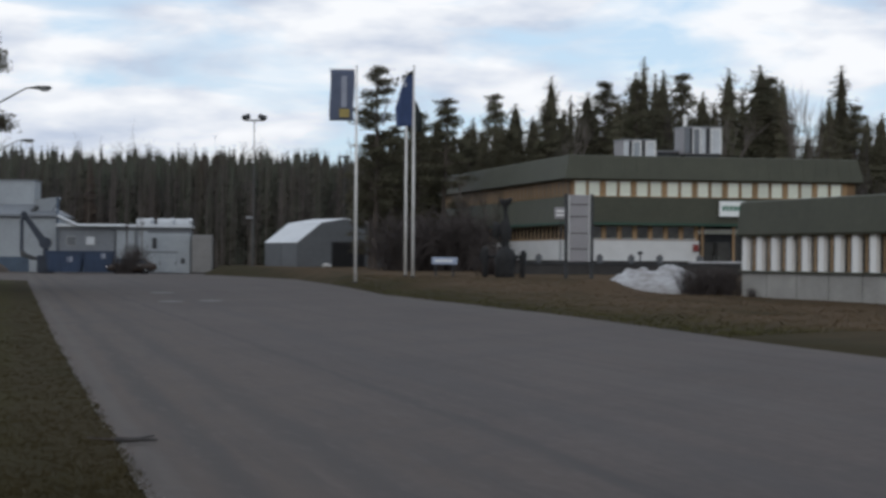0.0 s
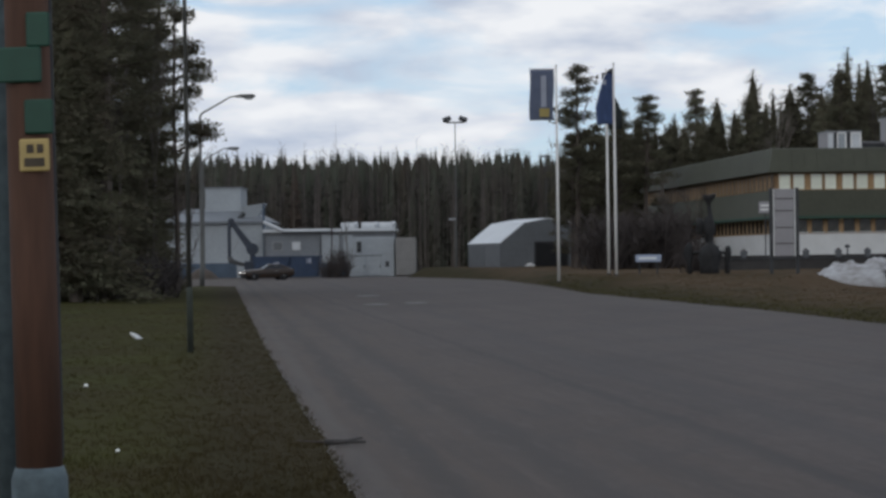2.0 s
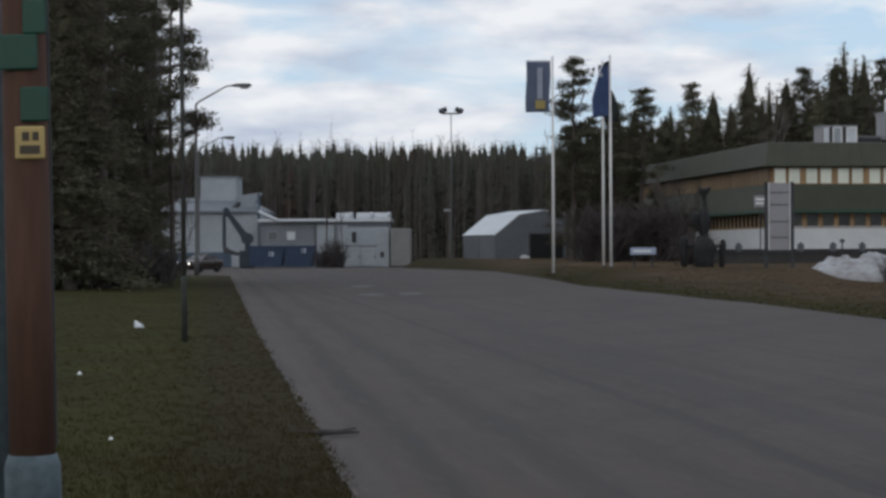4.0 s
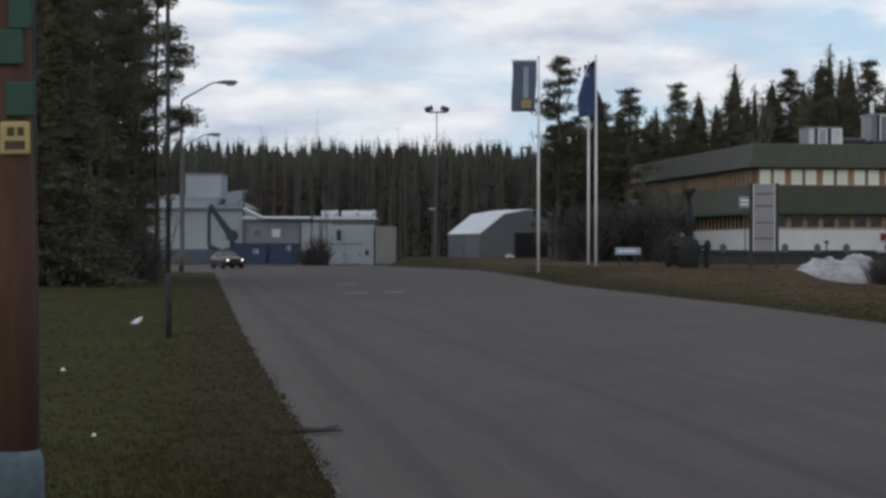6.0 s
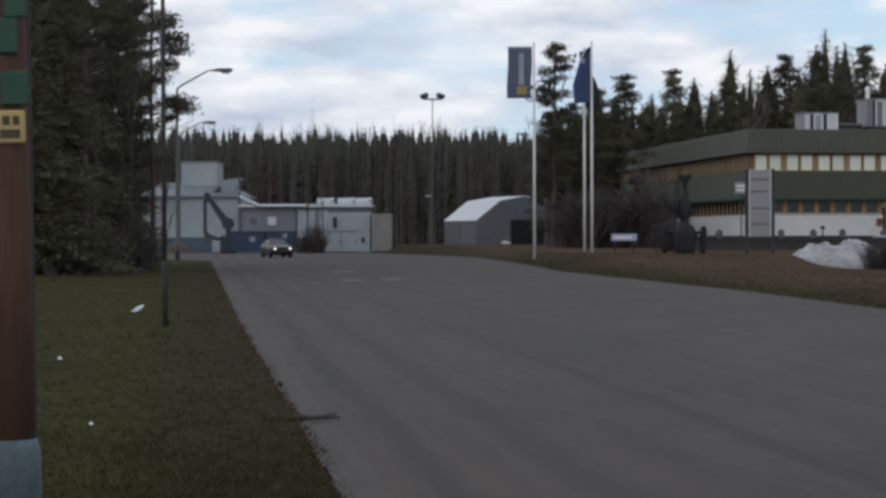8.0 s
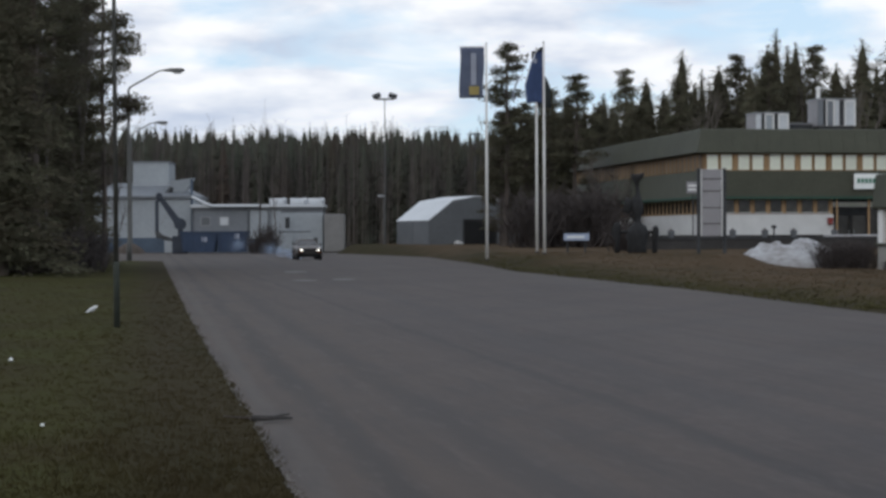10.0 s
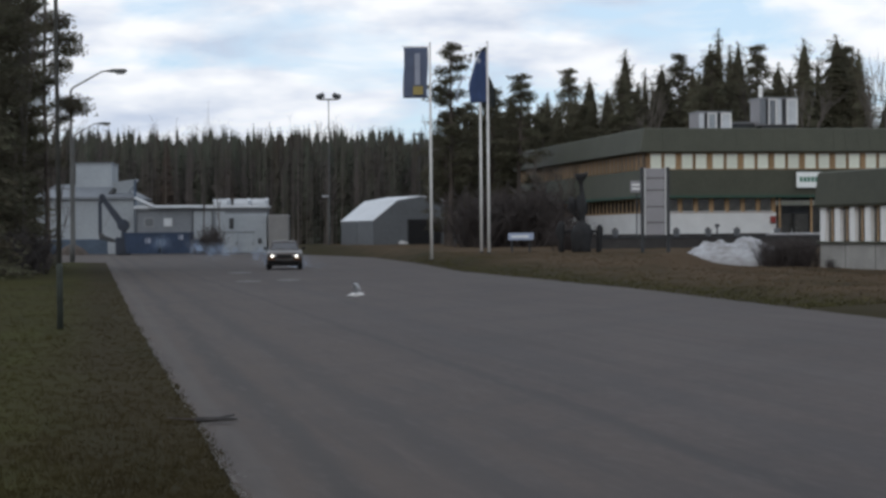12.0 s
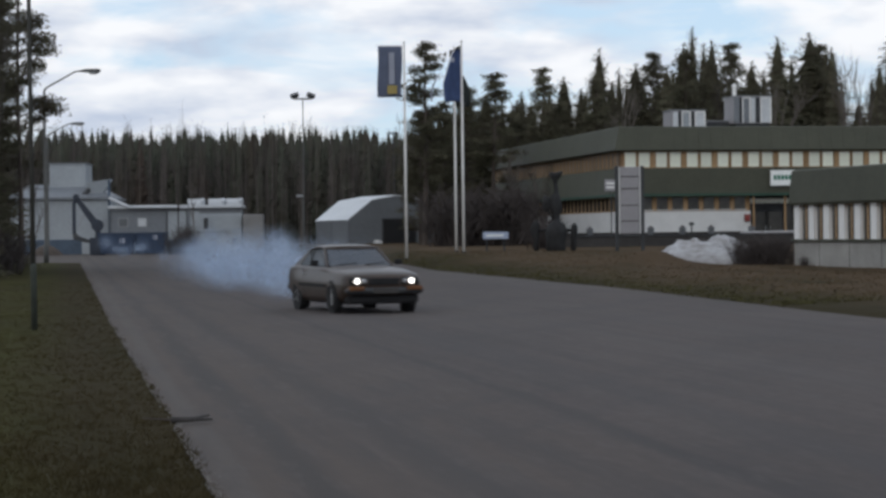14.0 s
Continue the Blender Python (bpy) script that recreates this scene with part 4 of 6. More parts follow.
def masts():
    ob = thing("floodlight_mast", "tall thin mast with two floodlights", "floodlight", pose(-0.7, 205, ground_z(-0.7, 205)))
    part("mast", Shape().lathe([(0.075, 0), (0.045, 14.2)], 8), LAMPGREY, ob)
    part("crossbar", Shape().box(-0.9, 0.9, -0.06, 0.06, 14.1, 14.25), DARKSTEEL, ob)
    for s in (-1, 1):
        f = part("floodlight", Shape().box(-0.42, 0.42, -0.3, 0.3, -0.16, 0.16, 0.06), DARKSTEEL, ob, m=pose(s * 0.8, -0.1, 14.5, 25, s * 18, 0))
        part("lens", Shape().box(-0.34, 0.34, -0.24, 0.24, -0.19, -0.16), GALV, f)
    ob = thing("yard_lamp", "short grey lamp post in the yard", "street lamp", pose(-0.72, 180, ground_z(-0.72, 180)))
    part("post", Shape().lathe([(0.055, 0), (0.045, 4.2)], 8), LAMPGREY, ob)
    part("lantern", Shape().box(-0.55, 0.05, -0.12, 0.12, 4.15, 4.35, 0.05), GALV, ob)
    ob = thing("antenna_mast", "thin dark mast with a short crossarm behind the hangar", "mast", pose(9.2, 232, 0.7))
    part("mast", Shape().lathe([(0.13, 0), (0.08, 12.3)], 7), DARKSTEEL, ob)
    part("crossarm", Shape().box(-0.7, 0.7, -0.05, 0.05, 12.0, 12.15), DARKSTEEL, ob)
    # slim post on the near verge
    ob = thing("slim_post", "slim dark lighting post with a sleeved foot on the grass", "post", pose(-4.63, 35.2, ground_z(-4.63, 35.2) - 0.02, 0, -0.25, 0))
    part("shaft", Shape().lathe([(0.040, 0.9), (0.037, 4.2), (0.030, 8.5), (0.027, 9.0)], 10), mat("weathered_grey_steel", (0.045, 0.044, 0.038), 0.75, vary=0.3, grain=15, blotch=2), ob, smooth=True)
    part("sleeve", Shape().lathe([(0.054, 0), (0.052, 1.05), (0.045, 1.12)], 10), mat("mossy_steel", (0.040, 0.047, 0.038), 0.8, vary=0.3, grain=15, blotch=3), ob, "mossy green-grey steel sleeve", smooth=True)
    # timber pole with plates beside the camera
    ob = thing("timber_pole", "red-brown timber pole with plates and a pale blue foot", "utility pole", pose(-2.245, 11.0, ground_z(-2.245, 11), 0, -0.9, 0))
    part("shaft", Shape().lathe([(0.122, 0.40), (0.120, 1.6), (0.112, 4.5), (0.1, 8.0)], 20), WOODPOLE, ob, smooth=True)
    part("foot", Shape().lathe([(0.150, -0.1), (0.148, 0.40), (0.128, 0.46)], 20), POLEFOOT, ob, "pale blue painted foot", smooth=True)
    y = -0.135
    def plate(name, x0, x1, z0, z1, material, label, r=0.02):
        return part(name, Shape().box(x0, x1, y, y + 0.02, z0, z1, r), material, ob, label)
    plate("plate", 0.02, 0.145, 2.66, 2.84, GREENPLATE, "green enamel plate")
    plate("plate", -0.14, 0.097, 2.475, 2.66, GREENPLATE, "wide green enamel plate")
    plate("plate", 0.0, 0.15, 2.205, 2.385, GREENPLATE, "green enamel plate")
    yp = plate("number_plate", -0.032, 0.125, 2.01, 2.18, YELLOWPLATE, "yellow plate with black marks")
    for a, b, c, d in ((0.008, 0.045, 2.105, 2.15), (0.062, 0.095, 2.105, 2.15), (-0.005, 0.10, 2.035, 2.08)):
        part("bar", Shape().box(a, b, y - 0.004, y + 0.002, c, d), INK, yp)
    # added rod that stands in for the lit right edge of the pole
    part("edge_rod", Shape().rod((0.118, 0.02, 0.5), (0.118, 0.02, 8), 0.012), DARKSTEEL, ob, "thin grey rod added for the pole's lit right edge")
    ob = thing("pale_post", "pale grey steel post behind the timber pole", "post", pose(-2.72, 12.4, ground_z(-2.72, 12.4)), Shape().lathe([(0.06, -0.1), (0.06, 7.0), (0.05, 7.05)], 12), POLEFOOT, smooth=True)


masts()


# ---- signs and clutter by the office ----
def signs():
    x, y = 17.15, 112.0
    z = ground_z(x, y)
    ob = thing("sign_pylon", "tall grey sign pylon on two posts beside the lawn", "sign", pose(x, y, z))
    part("panel", Shape().box(-0.52, 0.52, -0.10, 0.10, 0.95, 4.55, 0.03), SIGNGREY, ob)
    for k, z1 in enumerate((1.6, 2.45, 3.35, 4.0)):
        part("seam", Shape().box(-0.50, 0.50, -0.115, -0.09, z1, z1 + 0.05), PLINTH, ob)
    for s in (-1, 1):
        part("post", Shape().box(s * 0.70 - 0.09, s * 0.70 + 0.09, -0.09, 0.09, -0.2, 4.6, 0.02), DARKSTEEL, ob)
        part("edge_strip", Shape().box(s * 0.56 - 0.03, s * 0.56 + 0.03, -0.11, 0.0, 0.95, 4.55), WHITEPAINT, ob)
    x, y = 10.4, 118.0
    z = ground_z(x, y)
    ob = thing("low_sign", "low pale blue sign board on two posts", "sign", pose(x, y, z))
    part("panel", Shape().box(-0.72, 0.72, -0.05, 0.05, 0.68, 1.08, 0.02), mat("pale_blue_sign", (0.36, 0.42, 0.55), 0.5, vary=0.1, grain=6, blotch=1, bump=0), ob)
    part("lettering", Shape().box(-0.55, 0.45, -0.062, -0.04, 0.82, 0.94), SIGNWHITE, ob, "pale printed bar")
    for s in (-0.5, 0.5):
        part("post", Shape().box(s - 0.05, s + 0.05, 0.05, 0.13, -0.2, 1.0), DARKSTEEL, ob)
    ob = thing("small_sign", "small pale grey sign on a thin post before the office", "sign", pose(19.7, 136.5, 4.25, 0, 0, 7))
    part("panel", Shape().box(-0.45, 0.45, -0.05, 0.03, 0, 0.75, 0.02), SIGNGREY, ob)
    part("line", Shape().box(-0.35, 0.35, -0.065, -0.045, 0.44, 0.56).box(-0.35, 0.2, -0.065, -0.045, 0.18, 0.30), POLEPAINT, ob, "pale printed lines")
    part("post", Shape().rod((0, 0.07, -4.0), (0, 0.07, 0.7), 0.04), DARKSTEEL, ob)
    # dark abstract sculpture: round base, stem and bowl
    s = Shape()
    s.lathe([(0.50, -0.2), (0.55, 0.35), (0.56, 1.0), (0.48, 1.45), (0.25, 1.65), (0.18, 1.8), (0.2, 2.1), (0.34, 2.4), (0.36, 2.7), (0.26, 3.0), (0.12, 3.2), (0.10, 3.6), (0.13, 3.85), (0.30, 4.1), (0.36, 4.32), (0.30, 4.36), (0.1, 4.3)], 14)
    s.lathe([(0.05, 2.15), (0.20, 2.3), (0.22, 2.7), (0.16, 3.0), (0.04, 3.05)], 10, pose(-0.5, 0, 0))
    s.rod((-0.5, 0, 2.3), (-0.1, 0, 1.7), 0.08)
    for x0, k in ((-1.15, 1.0), (1.0, 0.9)):
        s.lathe([(0.14, -0.2), (0.12, 0.6), (0.20, 0.8), (0.25 * k, 1.15), (0.20 * k, 1.5 * k), (0.06, 1.7 * k)], 10, pose(x0, 0.1, 0))
        s.rod((x0, 0.1, 1.1), (0, 0, 1.3), 0.10, n=6)
    s.v = [(a + 0.16 * noise.noise(Vector((a * 1.6, b * 1.6, c * 1.4))), b + 0.16 * noise.noise(Vector((a * 1.6 + 9, b * 1.6, c * 1.4))), c + 0.08 * noise.noise(Vector((a * 2, b * 2 + 5, c)))) for a, b, c in s.v]
    thing("sculpture", "dark cast-metal sculpture, a bowl on a stem between two low urns", "sculpture", pose(13.5, 115.0, ground_z(13.5, 115)), s, mat("dark_cast_bronze", (0.030, 0.030, 0.031), 0.8, vary=0.4, grain=8, blotch=1.5, bump=0.4, spec=0.2), smooth=True)
    # snow heap left from winter
    g = Shape()
    n, k = 64, 40
    pts = []
    for j in range(k + 1):
        for i in range(n + 1):
            u, v = i / n * 2 - 1, j / k * 2 - 1
            x, y = 2.3 * u, 1.5 * v
            e = max(0, 1 - (u * u) ** 1.1 - v * v)
            z = 1.0 * e ** 0.42 * lerp(u, [-1, -0.75, -0.35, 0.1, 0.5, 1], [0.8, 0.95, 1.0, 1.0, 0.98, 0.9]) + e * 0.30 * noise.noise(Vector((x * 1.1, y * 1.1, 0))) + e * 0.24 * noise.noise(Vector((x * 2.6, y * 2.6, 3))) + e * 0.16 * noise.noise(Vector((x * 6, y * 6, 8))) - 0.06
            pts.append((x, y, z))
    g.add(pts, [(j * (n + 1) + i, j * (n + 1) + i + 1, (j + 1) * (n + 1) + i + 1, (j + 1) * (n + 1) + i) for j in range(k) for i in range(n)])
    thing("snow_bank", "dirty old bank of snow melting on the grass", "snow bank", pose(14.7, 76.0, ground_z(14.9, 76.0) - 0.05, 0, 0, -10), g, SNOW, smooth=True)


signs()


# ---- trees ----
def spruce_shape(rng, h, width, levels=24, per=8, bare=0.08, sprays=8, size=0.34, core=0.5, blunt=0.75):
    """Whorls of drooping boughs, each a row of small needle sprays."""
    s = Shape()
    for k in range(levels):
        t = k / (levels - 1)
        z = h * (bare + (1 - bare) * t)
        r = width * (1 - t) ** blunt * rng.uniform(0.72, 1.15) + 0.10
        for b in range(max(3, int(per * (1 - 0.5 * t)))):
            a = rng.uniform(0, 2 * math.pi)
            rr = r * rng.uniform(0.55, 1.12)
            ca, sa = math.cos(a), math.sin(a)
            droop = rng.uniform(0.15, 0.5)
            for q in range(max(2, int(sprays * (0.35 + 0.65 * rr / width)))):
                f = rng.uniform(0.12, 1.0) ** 0.8
                side = rng.gauss(0, 0.16) * rr * f + rng.gauss(0, 0.05)
                p = Vector((ca * rr * f - sa * side, sa * rr * f + ca * side, z + h / levels * 0.4 - droop * rr * f * (0.6 + 0.4 * f) + rng.gauss(0, 0.10)))
                e = size * rng.uniform(0.5, 1.2) * (0.28 + 0.72 * (1 - t) ** blunt)
                u = Vector((ca + rng.uniform(-0.8, 0.8), sa + rng.uniform(-0.8, 0.8), rng.uniform(-0.9, 0.35))) * e
                w = Vector((rng.uniform(-1, 1), rng.uniform(-1, 1), rng.uniform(-0.9, 0.5))) * e * 0.8
                s.add([p, p + u, p + w], [(0, 1, 2)])
    # close inner boughs round the stem, too dense to see through
    for k in range(levels):
        t0, t1 = k / levels, (k + 1.6) / levels
        if t1 > 1:
            break
        n = 7
        ra, rb = core * width * (1 - t0) ** (blunt + 0.05), core * width * (1 - t1) ** (blunt + 0.05) * 0.45
        lo = [(ra * math.cos(6.283 * i / n + k) * rng.uniform(0.6, 1.25), ra * math.sin(6.283 * i / n + k) * rng.uniform(0.6, 1.25), h * (bare + (1 - bare) * t0) - ra * rng.uniform(0.1, 0.5)) for i in range(n)]
        hi = [(rb * math.cos(6.283 * i / n + k), rb * math.sin(6.283 * i / n + k), h * (bare + (1 - bare) * t1)) for i in range(n)]
        s.add(lo + hi, [(i, (i + 1) % n, n + (i + 1) % n, n + i) for i in range(n)])
    s.add([(0.06, 0, h - 0.5), (-0.05, 0.05, h - 0.5), (-0.03, -0.06, h - 0.5), (0, 0, h + 0.35)], [(0, 1, 3), (1, 2, 3), (2, 0, 3)])
    return s


def tuft(s, rng, c, r, n, flat=0.38, fine=1.0):
    for _ in range(n):
        d = Vector([max(-1.3, min(1.3, rng.gauss(0, 0.8))) for _ in range(3)])
        d.z *= flat
        p = Vector(c) + d * r * 0.5
        e = r * rng.uniform(0.13, 0.28) * fine
        q = Vector((rng.uniform(-1, 1), rng.uniform(-1, 1), rng.uniform(-0.5, 1)))
        w = Vector((rng.uniform(-1, 1), rng.uniform(-1, 1), rng.uniform(-0.6, 0.6)))
        s.add([p, p + q * e, p + w * e], [(0, 1, 2)])


def pine_shapes(rng, h, spread, first=0.35, limbs=30, size=1.0, dense=34, fine=0.8):
    wood, crown = Shape(), Shape()
    lean = rng.uniform(-0.3, 0.3)
    def axis(t):
        return Vector((lean * t + 0.15 * math.sin(t * 5), 0.12 * math.sin(t * 4 + 1), h * t))
    for k in range(8):
        wood.rod(axis(k / 8), axis((k + 1) / 8), 0.22 * (1 - k / 8) + 0.04, 0.22 * (1 - (k + 1) / 8) + 0.04, n=7, cap=False)
    for k in range(limbs):
        t = first + (0.99 - first) * (k + rng.random()) / limbs
        a = rng.uniform(0, 2 * math.pi)
        prof = lerp((t - first) / (1 - first), [0, 0.25, 0.6, 1], [0.75, 1, 0.8, 0.18])
        rr = spread * prof * rng.uniform(0.55, 1.15)
        p, q = axis(t), axis(t) + Vector((math.cos(a) * rr, math.sin(a) * rr, rr * rng.uniform(-0.15, 0.35)))
        wood.rod(p, q, 0.055, 0.02, n=5, cap=False)
        for f in (0.45, 0.75, 1.0):
            if f > 0.5 or rng.random() < 0.6:
                tuft(crown, rng, p.lerp(q, f) + Vector((0, 0, 0.12)), size * rng.uniform(0.7, 1.2), dense, 0.38, fine)
    tuft(crown, rng, axis(1), size * 0.8, dense, 0.38, fine)
    return wood, crown


def bare_shape(rng, h, spread, twigs=60):
    s = Shape()
    def branch(p, d, length, r, depth):
        q = p + d * length
        s.rod(p, q, r, r * 0.6, n=4, cap=False)
        if depth == 0:
            return
        for _ in range(3 if depth > 1 else 4):
            e = (d + Vector((rng.uniform(-1, 1), rng.uniform(-1, 1), rng.uniform(-0.2, 0.7))) * spread).normalized()
            branch(p.lerp(q, rng.uniform(0.45, 1.0)), e, length * rng.uniform(0.5, 0.75), r * 0.55, depth - 1)
    branch(Vector((0, 0, 0)), Vector((rng.uniform(-0.1, 0.1), rng.uniform(-0.1, 0.1), 1)).normalized(), h * 0.42, 0.012 * h, 4)
    return s


def trees():
    rng = random.Random(4)
    made = []
    for k in range(4):
        h = (15, 16.5, 14, 17)[k]
        ob = thing("spruce", "dark spruce in the wood behind the office", "tree", pose(0, 0, 0), group="spruces behind the office")
        part("trunk", Shape().lathe([(0.22, -0.5), (0.13, h * 0.5), (0.03, h)], 7), BARK, ob)
        part("crown", spruce_shape(rng, h, (3.2, 2.7, 3.5, 2.6)[k], 44, 15, 0.03, 28, 0.31, 0.50, (0.64, 0.74, 0.60, 0.70)[k]), NEEDLE, ob)
        made.append(ob)
    pines = []
    for k in range(3):
        h = 15
        w, c = pine_shapes(rng, h, (2.2, 3.0, 2.4)[k], (0.30, 0.10, 0.45)[k], (48, 80, 46)[k], 0.9, 84, 1.0)
        ob = thing("pine", "tall pine with dark green needle clumps", "tree", pose(0, 0, 0), group="pines")
        part("trunk", w, BARK, ob)
        part("crown", c, PINENEEDLE, ob)
        pines.append(ob)
    used = set()

    def put(src, x, y, h, base_h, turn, wide=1.0):
        z = ground_z(x, y) - 0.1 if y < 230 else 0.6
        s = h / base_h
        m = pose(x, y, z, 0, 0, turn)
        if id(src) in used:
            ob = copy_thing(src, m)
        else:
            used.add(id(src))
            ob = src
            ob.matrix_basis = m
        ob.scale = (s * wide, s * wide, s)
        return ob
    # wood behind the office: bearing, distance, height
    row = [(0.1015, 196, 14.0), (0.1117, 204, 16.8), (0.122, 199, 15.6), (0.1307, 207, 15.1), (0.1391, 196, 17.9), (0.1486, 204, 16.8), (0.1568, 199, 16.7), (0.1646, 207, 18.8), (0.1719, 196, 16.2), (0.1844, 204, 20.6), (0.18, 199, 18.6), (0.19, 207, 19.7), (0.194, 196, 18.6), (0.2037, 204, 19.0), (0.2132, 199, 16.9), (0.219, 207, 17.0), (0.2262, 196, 18.9), (0.233, 204, 17.8), (0.242, 199, 19.5), (0.247, 207, 19.5), (0.2528, 196, 17.9), (0.2495, 204, 18.7), (0.2655, 199, 13.0), (0.2822, 195, 19.3), (0.276, 184, 15.4), (0.29, 192, 15.3), (0.3021, 187, 14.2), (0.312, 195, 16.6)]
    row += [(0.1, 214, 14.1), (0.1075, 219, 14.4), (0.115, 214, 14.7), (0.1225, 219, 15.1), (0.13, 214, 15.4), (0.1375, 219, 15.7), (0.145, 214, 16.1), (0.1525, 219, 16.5), (0.16, 214, 16.5), (0.1675, 219, 16.5), (0.175, 214, 16.5), (0.1825, 219, 16.5), (0.19, 214, 16.5), (0.1975, 219, 16.5), (0.205, 214, 16.5), (0.2125, 219, 16.5), (0.22, 214, 16.5), (0.2275, 219, 16.5), (0.235, 214, 16.5), (0.2425, 219, 16.5), (0.25, 214, 16.5), (0.2575, 219, 14.0), (0.265, 214, 13.0), (0.2725, 219, 16.5), (0.28, 214, 16.5), (0.2875, 219, 16.2), (0.295, 214, 15.8), (0.3025, 219, 15.4)]
    for i, (b, y, h) in enumerate(row):
        wide = (1.2, 1.5, 1.35, 1.7, 1.25)[i % 5]
        if i % 6 == 1 and y < 210:
            put(pines[1 + i % 2], b * y, y, h, 15, rng.uniform(0, 360), 0.78)
            put(made[i % 4], (b - 0.005) * y, y + 3, h * 0.7, (15, 16.5, 14, 17)[i % 4], rng.uniform(0, 360), wide)
        else:
            put(made[i % 4], b * y, y, h, (15, 16.5, 14, 17)[i % 4], rng.uniform(0, 360), wide)
    for k in range(11):
        put(made[(k + 3) % 4], (0.132 + 0.0118 * k) * 211, 211, 14.8 + 0.25 * k, (15, 16.5, 14, 17)[(k + 3) % 4], k * 47, 1.6)
    for i, (b, y, h) in enumerate(((0.1375, 192, 15.0), (0.118, 190, 12.6), (0.108, 188, 10.4), (0.1805, 190, 17.2))):
        put(pines[i % 3], b * y, y, h, 15, rng.uniform(0, 360), 0.8)
    for i, (b, y, h) in enumerate(((0.084, 196, 13.6), (0.092, 190, 12.6), (0.099, 194, 13.0), (0.106, 190, 12.6), (0.113, 193, 13.4), (0.077, 192, 13.2), (0.069, 195, 12.8), (0.0615, 193, 12.2), (0.055, 197, 11.6))):
        put(made[(i + 2) % 4], b * y, y, h, (15, 16.5, 14, 17)[(i + 2) % 4], rng.uniform(0, 360), 1.6)
    for k in range(7):
        put(made[k % 4], (0.057 + 0.008 * k) * 201, 201, 12.6 + 0.35 * (k % 3), (15, 16.5, 14, 17)[k % 4], k * 83, 1.8)
    # pines beside the flagpoles
    put(pines[0], 0.0545 * 165, 165, 16.0, 15, 40, 0.95)
    put(pines[2], 0.0885 * 165, 165, 13.4, 15, 120, 1.0)
    put(pines[1], 0.0745 * 168, 168, 12.6, 15, 220, 0.9)
    put(pines[1], 0.100 * 172, 172, 10.4, 15, 20, 0.9)
    put(pines[1], 0.064 * 170, 170, 11.6, 15, 300, 1.0)
    put(pines[1], 0.0525 * 168, 168, 10.8, 15, 80, 0.9)
    # the dark stand on the near verge: fine-needled spruces, with open pines among them
    stand = []
    for k in range(2):
        h = 17
        ob = thing("spruce", "dark brownish spruce in the stand on the verge", "tree", pose(0, 0, 0), group="trees on the near verge")
        part("trunk", Shape().lathe([(0.24, -0.5), (0.15, h * 0.5), (0.03, h)], 8), STANDBARK, ob)
        part("crown", spruce_shape(rng, h, (2.9, 2.5)[k], 52, 17, 0.05, 66, 0.19, 0.36, (0.50, 0.56)[k]), STANDNEEDLE, ob)
        stand.append(ob)
    for k in range(2):
        w, c = pine_shapes(rng, 17, (2.6, 2.1)[k], (0.12, 0.30)[k], (90, 56)[k], 0.9, 190, 0.62)
        ob = thing("pine", "open grey-stemmed pine in the stand on the verge", "tree", pose(0, 0, 0), group="trees on the near verge")
        part("trunk", w, STANDBARK, ob)
        part("crown", c, STANDNEEDLE, ob)
        stand.append(ob)
    near = [(-0.204, 84, 17, 0), (-0.193, 92, 18, 2), (-0.186, 80, 16, 1), (-0.178, 95, 18, 0), (-0.170, 86, 17.5, 3), (-0.174, 99, 18, 2), (-0.212, 90, 18, 2), (-0.222, 84, 18, 0), (-0.158, 104, 17, 2), (-0.1525, 100, 16, 3), (-0.1475, 106, 16.5, 3)]
    for b, y, h, k in near:
        put(stand[k], b * y, y, h, 17, rng.uniform(0, 360), 0.85 if b > -0.16 else 1.2)
    for i, (b, y, h) in enumerate(((-0.204, 97, 9), (-0.197, 99, 10), (-0.189, 98, 9), (-0.1815, 101, 9.5), (-0.174, 104, 9), (-0.167, 106, 9), (-0.160, 108, 10), (-0.1515, 110, 9))):
        put(stand[i % 2], b * y, y, h, 17, i * 50, 1.6)
    for i, (b, y, h) in enumerate(((-0.208, 104, 17), (-0.198, 108, 18), (-0.189, 106, 17), (-0.181, 110, 18), (-0.173, 108, 11), (-0.165, 112, 10.5))):
        put(made[i % 4], b * y, y, h, (15, 16.5, 14, 17)[i % 4], i * 70, 1.15)
    # the edge pine: a few long limbs that end in clumps
    wood, crown = Shape(), Shape()
    for k in range(8):
        wood.rod((0.05 * math.sin(k), 0, 1.9 * k), (0.05 * math.sin(k + 1), 0, 1.9 * k + 1.9), 0.15 - 0.014 * k, 0.136 - 0.014 * k, n=8, cap=False)
    for z, dx, dy, r in ((11.3, 1.15, 0.2, 0.9), (10.7, 1.45, -0.3, 0.8), (10.0, 0.8, 0.4, 0.7), (12.2, 0.7, 0.5, 0.9), (8.2, 1.35, 0.1, 0.85), (7.8, 1.75, -0.3, 0.7), (7.4, 0.9, 0.4, 0.6), (9.2, 0.45, -0.4, 0.5), (13.0, -0.7, 0.2, 0.9),
                         (11.8, -1.1, -0.3, 0.9), (10.3, -1.3, 0.3, 0.8), (9.0, -1.0, -0.2, 0.8), (7.0, -1.2, 0.3, 0.8), (6.0, -0.8, -0.4, 0.7), (5.2, 0.6, 0.3, 0.5), (4.2, -0.9, 0.2, 0.6), (13.8, 0.3, 0.1, 0.8)):
        q = Vector((dx, dy, z))
        wood.rod((0, 0, z - 0.4 - 0.15 * abs(dx)), q, 0.05, 0.02, n=5, cap=False)
